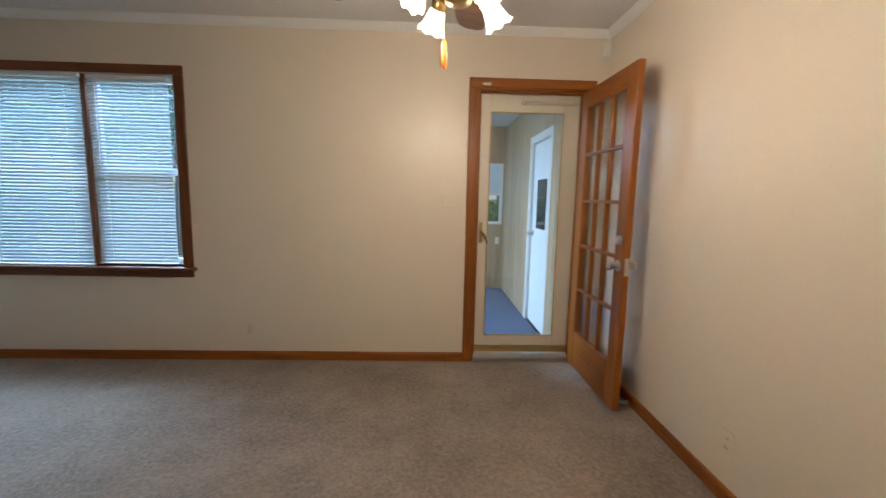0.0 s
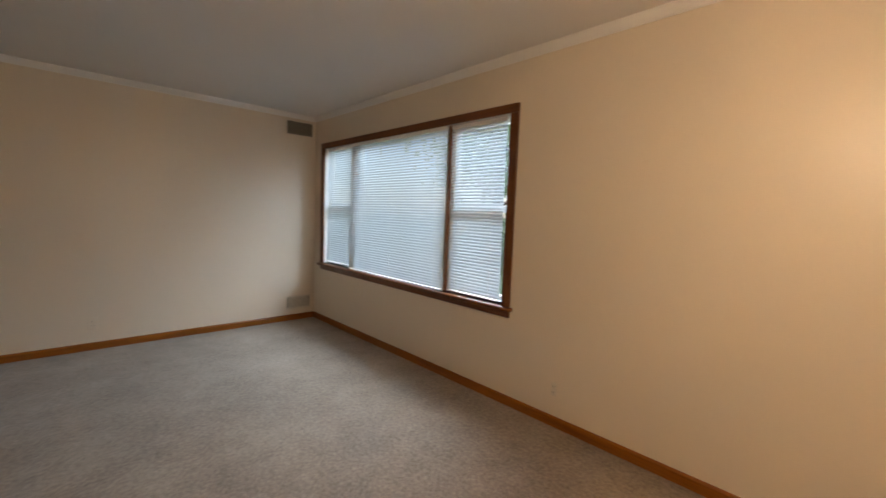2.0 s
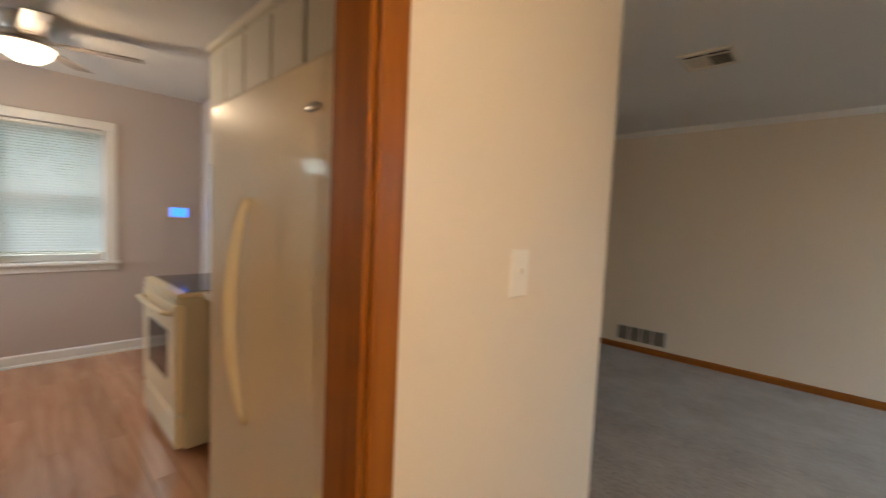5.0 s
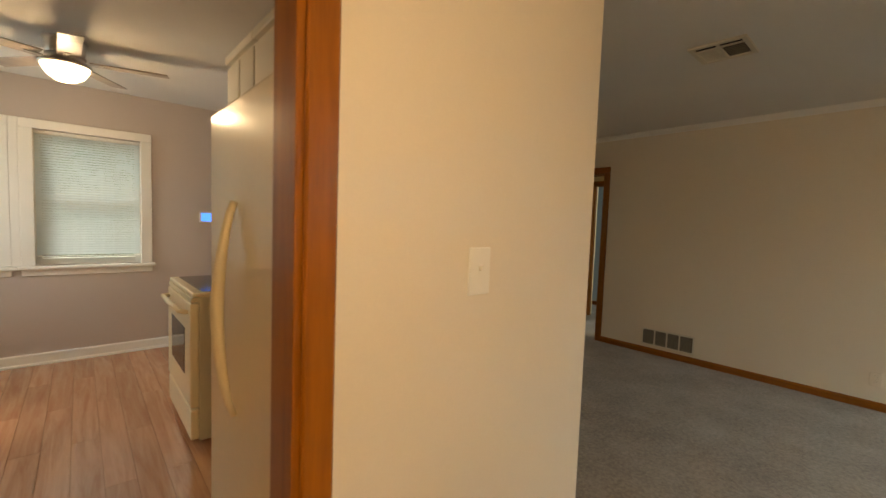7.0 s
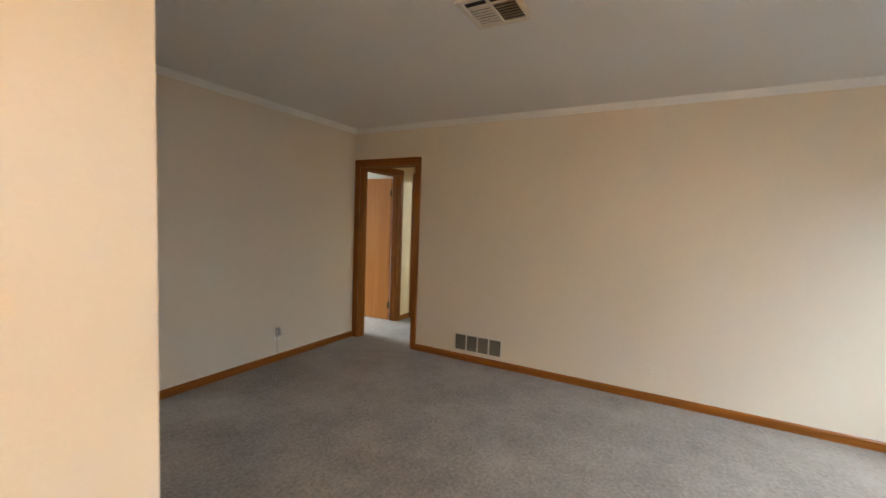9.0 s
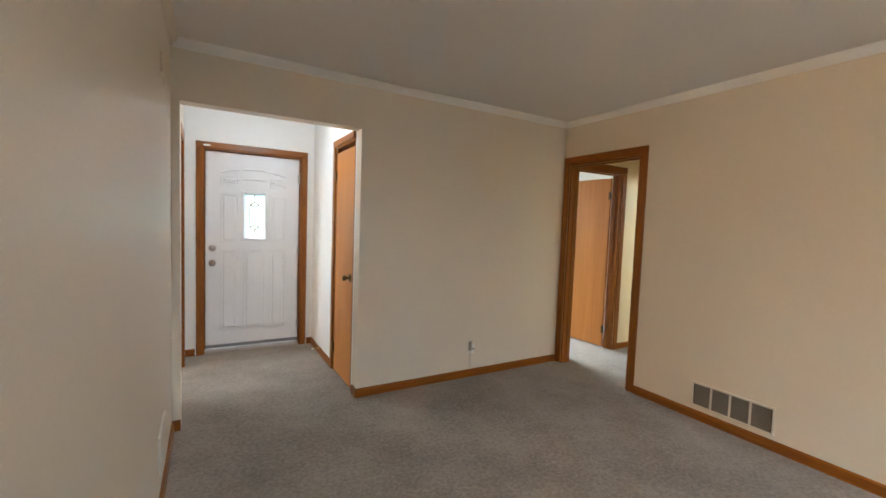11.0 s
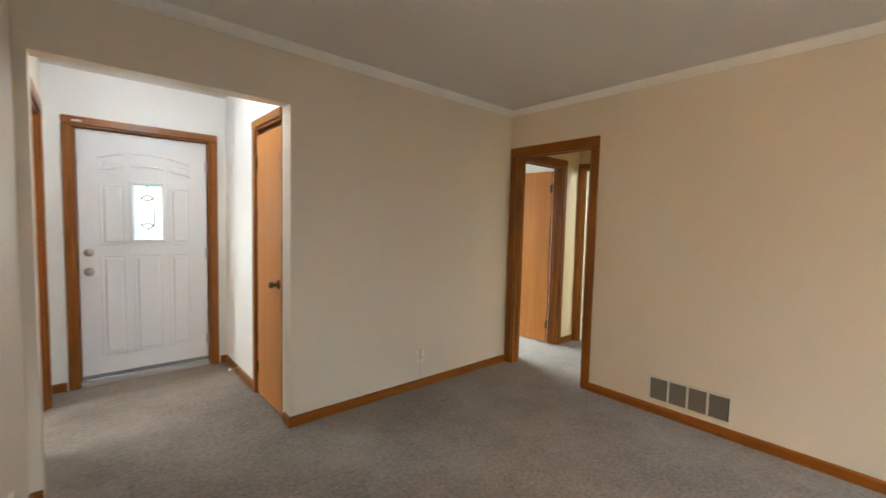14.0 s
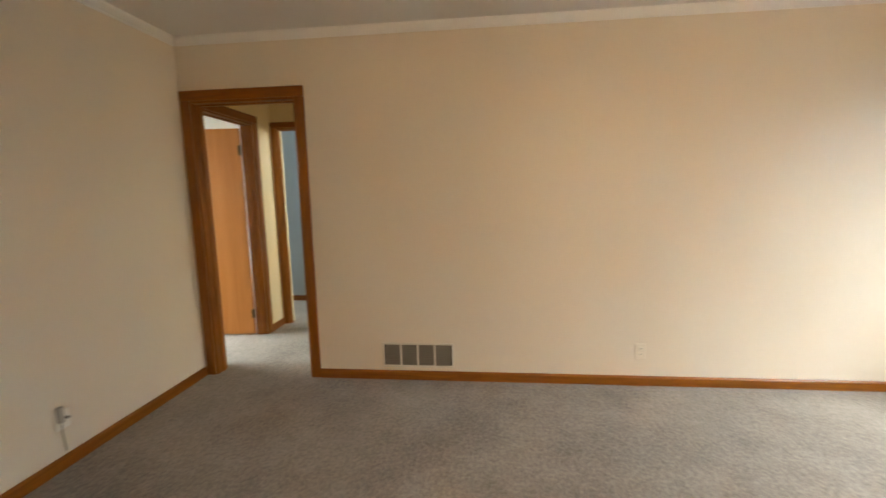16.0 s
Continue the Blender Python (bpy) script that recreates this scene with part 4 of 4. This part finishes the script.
# ---- kitchen ----
def kitchen_window(x0, x1, label, place, rz=0):
    """Local: the wall face along x at y = 0, the room towards +y."""
    w = thing("window_kitchen", label, "window", place, kind="structure", rz=rz)
    z0, z1, c = 0.86, 2.02, 0.0
    for a, b in ((x0 - 0.085, x0 + 0.002), (x1 - 0.002, x1 + 0.085)):
        part("window_frame", bm_box(a, c, z0, b, c + 0.018, z1, 0.004), WHITE, w)
    part("window_frame", bm_box(x0 - 0.085, c, z1, x1 + 0.085, c + 0.020, z1 + 0.075, 0.004), WHITE, w)
    part("window_sill", bm_box(x0 - 0.11, c - 0.06, z0 - 0.03, x1 + 0.11, c + 0.045, z0, 0.006), WHITE, w)
    part("apron", bm_box(x0 - 0.085, c, z0 - 0.085, x1 + 0.085, c + 0.014, z0 - 0.03, 0.003), WHITE, w)
    for a, b, p, q in ((x0, x0 + 0.04, z0, z1), (x1 - 0.04, x1, z0, z1), (x0 + 0.04, x1 - 0.04, z0, z0 + 0.06), (x0 + 0.04, x1 - 0.04, z1 - 0.05, z1), (x0 + 0.04, x1 - 0.04, 1.425, 1.47)):
        part("sash", bm_box(a, c - 0.11, p, b, c - 0.07, q, 0.003), WHITE, w)
    g = part("pane", bm_box(x0 + 0.03, c - 0.092, z0 + 0.05, x1 - 0.03, c - 0.088, z1 - 0.04), GLASS, w)
    g.visible_shadow = False


kitchen_window(-0.30, 0.43, "white framed sash window behind an open blind", (0, FY, 0))
kitchen_window(0.655, 1.385, "white framed sash window behind a closed blind", (0, FY, 0))
kitchen_window(-3.70, -2.97, "white framed sash window in the side wall", (EX, 0, 0), 90)
blind(-0.292, 0.422, FY - 0.035, 0.93, 2.015, "white mini blind with open slats over the kitchen window", tilt=-58, pitch=0.0225)
blind(0.663, 1.377, FY - 0.035, 0.875, 2.015, "closed beige mini blind, coloured as unlit, over the kitchen window", tilt=-80, pitch=0.0215, material=UNLITBLIND)

mb = thing("window_mullion", "white board joining the casings of two kitchen windows", "window trim", kind="structure")
part("board", bm_box(0.515, FY, 0.86, 0.570, FY + 0.017, 2.095, 0.002), WHITE, mb)
part("sill", bm_box(0.540, FY, 0.83, 0.5455, FY + 0.044, 0.86), WHITE, mb)

th = thing("thermostat", "white thermostat with a lit blue screen", "thermostat", (-0.875, FY, 1.322))
part("body", bm_box(-0.085, 0, -0.055, 0.085, 0.025, 0.055, 0.006, seg=2), PLASTIC, th)
part("screen", bm_box(-0.070, 0.025, -0.042, 0.070, 0.0265, 0.042), SCREEN, th, "glowing blue screen")


def fridge():
    f = thing("refrigerator", "glossy almond refrigerator with a long curved handle", "refrigerator", (-1.02, 0.055, 0))
    y0, y1, H, D = -0.91, 0.0, 1.755, 0.76
    part("cabinet", bm_box(0, y0, 0.03, D - 0.075, y1, H - 0.015, 0.006), ALMONDDARK, f)
    part("kick_plate", bm_box(0.05, y0 + 0.02, 0, D - 0.09, y1 - 0.02, 0.09), DARK, f)
    part("door", bm_box(D - 0.07, y0, 0.10, D, y1, H, 0.016, seg=3), ALMOND, f)
    pts = []
    for k in range(17):
        a = k / 16
        pts.append((D + 0.008 + 0.052 * math.sin(math.pi * a) ** 0.7, -0.53, 0.645 + 0.75 * a))
    part("handle", bm_tube(pts, [0.012 + 0.010 * math.sin(math.pi * k / 16) for k in range(17)], 10), ALMOND, f, "curved almond handle", smooth=True)
    part("badge", bm_lathe([(0.030, 0), (0.030, 0.003), (0.024, 0.006)], 20, m=Matrix.Translation((D - 0.001, -0.135, 1.626)) @ pose(0, 0, 0, 0, 90) @ Matrix.Diagonal((0.4, 1.3, 1, 1))), NICKEL, f, "plain oval metal badge", smooth=True)
    part("hinge_cover", bm_box(D - 0.10, y1 - 0.07, H - 0.016, D - 0.01, y1 - 0.01, H + 0.012, 0.004), ALMONDDARK, f)


def range_cooker():
    r = thing("kitchen_range", "almond electric range with a black glass top", "range", (-1.00, -1.565, 0))
    y0, y1, D, H = -0.76, 0.0, 0.69, 0.905
    part("body", bm_box(0, y0, 0.04, D - 0.045, y1, H - 0.025, 0.004), ALMONDDARK, r)
    part("cooktop_frame", bm_box(0, y0, H - 0.025, D - 0.01, y1, H, 0.008, seg=2), ALMOND, r)
    part("cooktop_glass", bm_box(0.08, y0 + 0.03, H - 0.001, D - 0.06, y1 - 0.03, H + 0.003, 0.001), BLACKGLASS, r, "black ceramic glass cooktop")
    door = part("oven_door", bm_box(D - 0.045, y0 + 0.005, 0.24, D, y1 - 0.005, 0.845, 0.008, seg=2), ALMOND, r)
    part("oven_window", bm_box(D - 0.002, y0 + 0.16, 0.40, D + 0.003, y1 - 0.16, 0.68, 0.002), BLACKGLASS, door)
    part("oven_handle", bm_tube([(D, y0 + 0.06, 0.79), (D + 0.042, y0 + 0.09, 0.795), (D + 0.05, (y0 + y1) / 2, 0.797), (D + 0.042, y1 - 0.09, 0.795), (D, y1 - 0.06, 0.79)], 0.013, 10), ALMOND, door, smooth=True)
    part("vent_trim", bm_box(D - 0.045, y0 + 0.005, 0.850, D - 0.005, y1 - 0.005, 0.878, 0.003), ALMONDDARK, r)
    part("drawer", bm_box(D - 0.045, y0 + 0.005, 0.05, D - 0.002, y1 - 0.005, 0.225, 0.010, seg=2), ALMOND, r)
    part("backguard", bm_box(0, y0, H, 0.07, y1, H + 0.19, 0.010, seg=2), ALMOND, r)
    for k in range(4):
        part("control_knob", bm_lathe([(0.020, 0), (0.018, 0.022)], 14, m=Matrix.Translation((0.07, y0 + 0.12 + 0.17 * k, H + 0.11)) @ pose(0, 0, 0, 0, 90)), BLACKGLASS, r)


def base_cabinet(y0, y1):
    c = thing("base_cabinet", "cream painted base cabinet between the appliances", "cabinet", (-1.055, y0, 0))
    L = y1 - y0
    part("body", bm_box(0, 0, 0.09, 0.56, L, 0.87), CABINET, c)
    part("toe_kick", bm_box(0, 0, 0, 0.50, L, 0.09), DARK, c)
    d = part("door", bm_box(0.561, 0.02, 0.12, 0.58, L - 0.02, 0.68, 0.004), CABINET, c)
    part("handle", bm_tube([(0.58, L - 0.08, 0.50), (0.60, L - 0.08, 0.51), (0.60, L - 0.08, 0.59), (0.58, L - 0.08, 0.60)], 0.005, 8), NICKEL, d)
    d = part("drawer", bm_box(0.561, 0.02, 0.70, 0.58, L - 0.02, 0.85, 0.004), CABINET, c)
    part("handle", bm_tube([(0.58, L / 2 - 0.05, 0.775), (0.60, L / 2 - 0.04, 0.775), (0.60, L / 2 + 0.04, 0.775), (0.58, L / 2 + 0.05, 0.775)], 0.005, 8), NICKEL, d)
    t = tagged(mesh_ob("worktop", bm_box(-1.055, y0, 0.872, -0.44, y1, 0.908, 0.008, seg=2), COUNTER), "pale laminate worktop on the base cabinet", "worktop")


def wall_cabinet(y0, y1, z0):
    c = thing("wall_cabinet", "cream painted wall cabinet up to the ceiling", "cabinet", (-1.055, y0, z0), group="wall cabinets")
    L, H = y1 - y0, 2.385 - z0
    part("body", bm_box(0, 0.001, 0, 0.395, L - 0.001, H), CABINET, c)
    w = L / 2
    for k in range(2):
        d = part("door", bm_box(0.397, k * w + 0.012, 0.015, 0.416, (k + 1) * w - 0.012, H - 0.03, 0.004), CABINET, c)
        part("handle", bm_tube([(0.416, w + (0.05 if k else -0.05), 0.05), (0.436, w + (0.05 if k else -0.05), 0.06), (0.436, w + (0.05 if k else -0.05), 0.13), (0.416, w + (0.05 if k else -0.05), 0.14)], 0.004, 8), NICKEL, d)
    part("cornice", bm_box(0, 0.001, H, 0.430, L - 0.001, 2.438 - z0, 0.006), CABINET, c)


fridge()
range_cooker()
base_cabinet(-1.560, -0.862)
wall_cabinet(-0.862, 0.150, 1.80)
wall_cabinet(-1.560, -0.864, 1.38)
wall_cabinet(-2.150, -1.562, 1.65)


def flush_fan(cx, cy):
    f = thing("kitchen_ceiling_fan", "flush ceiling fan with greyed blades and a lit glass bowl", "ceiling fan", (cx, cy, 2.44))
    part("canopy", bm_lathe([(0.085, -0.10), (0.10, -0.085), (0.105, -0.02), (0.115, 0)], 30), NICKEL, f, smooth=True)
    part("motor_housing", bm_lathe([(0.05, -0.145), (0.10, -0.14), (0.105, -0.10), (0.085, -0.098)], 30), NICKEL, f, smooth=True)
    part("bowl_rim", bm_lathe([(0.125, -0.165), (0.135, -0.16), (0.130, -0.148), (0.06, -0.143)], 32), NICKEL, f, smooth=True)
    part("glass_bowl", bm_lathe([(0.012, -0.262), (0.05, -0.255), (0.095, -0.225), (0.122, -0.18), (0.124, -0.165)], 32), BOWL, f, "lit ribbed glass bowl", smooth=True)
    for k in range(5):
        bm = bm_box(0.13, -0.058, -0.128, 0.56, 0.058, -0.121, 0.003)
        bmesh.ops.transform(bm, matrix=pose(0, 0, 0, 0, 0, 72 * k + 20) @ pose(0, 0, 0, 6), verts=bm.verts)
        part("blade", bm, BLADEGREY, f)
        bm = bm_box(0.07, -0.014, -0.134, 0.20, 0.014, -0.129)
        bmesh.ops.transform(bm, matrix=pose(0, 0, 0, 0, 0, 72 * k + 20), verts=bm.verts)
        part("blade_iron", bm, NICKEL, f)
    bulb_lamp("kitchen_bulb", (cx, cy, 2.14), 9, (1.0, 0.80, 0.55), 0.06)


flush_fan(0.197, -2.64)


def added_entry_light(cx, cy):
    """An unseen shallow dome, added close under the ceiling to brighten the entry."""
    f = thing("ceiling_light", "shallow unseen ceiling light added to brighten the entry", "ceiling light", (cx, cy, 2.44))
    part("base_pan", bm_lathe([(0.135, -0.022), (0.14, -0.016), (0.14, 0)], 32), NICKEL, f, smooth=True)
    part("dome", bm_lathe([(0.01, -0.082), (0.06, -0.076), (0.105, -0.055), (0.13, -0.022)], 32), ENTRYFILL, f, "lit opal dome of the added entry light", smooth=True)
    # fill bulb for the entry, kept out of view behind the header
    bulb_lamp("entry_fill_bulb", (cx, cy, 2.44 - 0.13), 4.3, (0.66, 0.83, 1.0), 0.08)


added_entry_light(-1.85, -2.72)

# laminate planks
planks = [bpy.data.meshes.new("plank") for _ in range(2)]
for me, L in zip(planks, (1.20, 0.60)):
    bm = bm_box(-0.0625, 0, -0.008, 0.0625, L - 0.0012, 0.0, 0.0012)
    bmesh.ops.recalc_face_normals(bm, faces=bm.faces)
    bm.to_mesh(me)
    bm.free()
    me.materials.append(LAMINATE)
floor_kitchen = bpy.data.objects["floor_kitchen"]
for i in range(20):
    x = -1.07 + 0.0635 + i * 0.127
    y = FY + 0.002
    k = i % 2
    while y < 0.245 - 0.55:
        me = planks[1] if (k and y < FY + 0.1) or y + 1.2 > 0.25 else planks[0]
        ob = new("plank", me)
        ob.parent = floor_kitchen
        ob.location = (x, y, 0.002)
        y += 1.2 if me is planks[0] else 0.6


# ---- porch behind the storm door ----
PX, PY = 1.32, 6.05
tagged(mesh_ob("porch_floor", bm_box(-1.35, NY + 0.14, -0.22, PX + 0.1, PY + 0.1, -0.10), BLUECARPET), "blue outdoor carpet on the porch", "carpet", kind="structure")
tagged(mesh_ob("porch_ceiling", bm_box(-1.45, NY + 0.14, 2.26, PX + 0.1, PY + 0.1, 2.36), WHITE), "white porch ceiling", "ceiling", kind="structure")
wall("wall_porch_east", "y", NY + 0.14, PY, PX, PX + 0.1, [(3.85, 4.52, -0.10, 1.83)], [WHITE, SIDING], z0=-0.22, z1=2.3)
wall("wall_porch_north", "x", -1.45, PX + 0.1, PY, PY + 0.1, [(0.72, 1.28, 0.86, 1.74), (-1.2, 0.3, 0.8, 2.0)], [PANELWOOD, SIDING], z0=-0.22, z1=2.3)
wall("wall_porch_west", "y", NY + 0.14, PY, -1.45, -1.35, [(3.5, 5.6, 0.5, 2.1)], [SIDING, WHITE], z0=-0.22, z1=2.3)
we = bpy.data.objects["wall_porch_east"]
for a, b in ((NY + 0.14, 3.78), (4.59, PY)):
    n = max(1, round((b - a) / 0.2))
    for k in range(n):
        p0, p1 = a + (b - a) * k / n, a + (b - a) * (k + 1) / n
        part("panel", bm_box(PX - 0.012, p0 + 0.002, -0.10, PX - 0.001, p1 - 0.002, 2.26, 0.003), PANELWOOD, we)
part("panel", bm_box(PX - 0.012, 3.78, 1.9, PX - 0.001, 4.59, 2.26, 0.003), PANELWOOD, we)
pd = thing("porch_door", "closed white porch door with a dark upper pane", "door", (PX + 0.04, 0, -0.10))
part("leaf", bm_box(-0.02, 3.855, 0.01, 0.02, 4.515, 1.92, 0.003), DOORWHITE, pd)
part("pane", bm_box(-0.026, 4.0, 1.04, -0.021, 4.33, 1.54, 0.002), BLACKGLASS, pd, "dark glass pane")
for a, b in ((3.78, 3.852), (4.518, 4.59)):
    part("casing_board", bm_box(-0.055, a, 0, -0.038, b, 2.0, 0.003), WHITE, pd)
part("casing_board", bm_box(-0.056, 3.78, 1.935, -0.038, 4.59, 2.0, 0.003), WHITE, pd)
knob(pd, (-0.02, 4.45, 0.98), (-1, 0, 0), NICKEL)
pw = thing("window_porch", "white sash window with a half-drawn shade", "window", kind="structure")
for a, b, p, q in ((0.72, 0.76, 0.86, 1.74), (1.24, 1.28, 0.86, 1.74), (0.76, 1.24, 0.86, 0.90), (0.76, 1.24, 1.70, 1.74), (0.76, 1.24, 1.28, 1.31)):
    part("sash", bm_box(a, PY + 0.01, p, b, PY + 0.06, q, 0.003), WHITE, pw)
part("shade", bm_box(0.755, PY + 0.02, 1.31, 1.245, PY + 0.024, 1.71), BLINDS, pw, "white roller shade")
g = part("pane", bm_box(0.75, PY + 0.04, 0.89, 1.25, PY + 0.044, 1.72), GLASS, pw)
g.visible_shadow = False
plate("porch_switch", "ivory switch box on the porch wall", "x", PY, -1, 1.22, 0.62, 0.06, 0.10)


# ---- outdoors ----
tagged(mesh_ob("ground", bm_box(-400, -400, -0.9, 400, 400, -0.45), LAWN), "mown lawn round the house", "lawn", kind="structure")


def tree(place, h, seed):
    rnd = random.Random(seed)
    t = thing("tree", "leafy broad-crowned green tree on the lawn", "tree", place, group="trees round the house")
    bm = bm_tube([(0, 0, -0.1), (0.05, 0.02, h * 0.2), (0.0, 0.1, h * 0.45), (0.1, 0.0, h * 0.8)], [h * 0.035, h * 0.026, h * 0.02, h * 0.006], 10)
    limbs = []
    for k in range(9):
        a, z = rnd.uniform(0, 6.28), h * rnd.uniform(0.25, 0.65)
        r = h * rnd.uniform(0.2, 0.36)
        end = Vector((r * math.cos(a), r * math.sin(a), z + h * rnd.uniform(0.08, 0.25)))
        bm_tube([(0, 0.05, z), end * 0.5 + Vector((0, 0, z * 0.55)), end], [h * 0.012, h * 0.008, h * 0.003], 6, bm=bm)
        limbs.append(end)
    part("trunk", bm, BARK, t)
    vs, fs = [], []
    for _ in range(2600):
        c = rnd.choice(limbs) if rnd.random() < 0.75 else Vector((0, 0, h * rnd.uniform(0.5, 0.95)))
        p = c + Vector((rnd.gauss(0, 1), rnd.gauss(0, 1), rnd.gauss(0, 0.7))) * h * 0.095
        q = Euler((rnd.uniform(0, 6), rnd.uniform(0, 6), rnd.uniform(0, 6))).to_matrix()
        s = h * rnd.uniform(0.012, 0.026)
        n = len(vs)
        for x, y, z in ((-s, 0, 0), (0, -0.6 * s, 0.15 * s), (s, 0, 0), (0, 0.6 * s, 0.15 * s)):
            vs.append(p + q @ Vector((x, y, z)))
        fs.append((n, n + 1, n + 2, n + 3))
    me = bpy.data.meshes.new("crown")
    me.from_pydata(vs, [], fs)
    me.materials.append(LEAF)
    crown_ob = new("crown", me)
    crown_ob.parent = t
    return t


first = tree((-6.5, 11.5, -0.45), 8.0, 3)
other = tree((1.5, 12.5, -0.45), 7.0, 5)
for n, (x, y, s) in enumerate(((-2.2, 14.0, 0), (5.5, 15.5, 1), (-11.0, 14.5, 1), (0.8, -12.5, 0), (-3.2, -14.0, 1), (5.0, -14.0, 0), (-1.0, 20.0, 0), (-8.0, 20.0, 1), (4.0, 22.0, 1), (-6.0, -16, 0))):
    copy_thing(other if s else first, pose(x, y, -0.45, 0, 0, 50 * n))


def shrub_row(name, x0, x1, y, seed):
    """A loose row of shrubs, leaf by leaf."""
    rnd = random.Random(seed)
    vs, fs = [], []
    for _ in range(7000):
        x = rnd.uniform(x0, x1)
        top = 1.6 + 0.5 * math.sin(x * 1.3 + seed) + 0.3 * math.sin(x * 3.1)
        p = Vector((x, y + rnd.gauss(0, 0.5), -0.45 + top * rnd.random() ** 0.7))
        q = Euler((rnd.uniform(0, 6), rnd.uniform(0, 6), rnd.uniform(0, 6))).to_matrix()
        s = rnd.uniform(0.05, 0.12)
        n = len(vs)
        for a, b in ((-s, 0), (0, -0.6 * s), (s, 0), (0, 0.6 * s)):
            vs.append(p + q @ Vector((a, b, 0)))
        fs.append((n, n + 1, n + 2, n + 3))
    me = bpy.data.meshes.new(name)
    me.from_pydata(vs, [], fs)
    me.materials.append(LEAF)
    return tagged(new(name, me), "loose row of green shrubs along the lawn", "shrubs", kind="stuff")


shrub_row("shrubs", -14, 9, 17.5, 2)
shrub_row("shrubs", -9, 9, -17.5, 4)
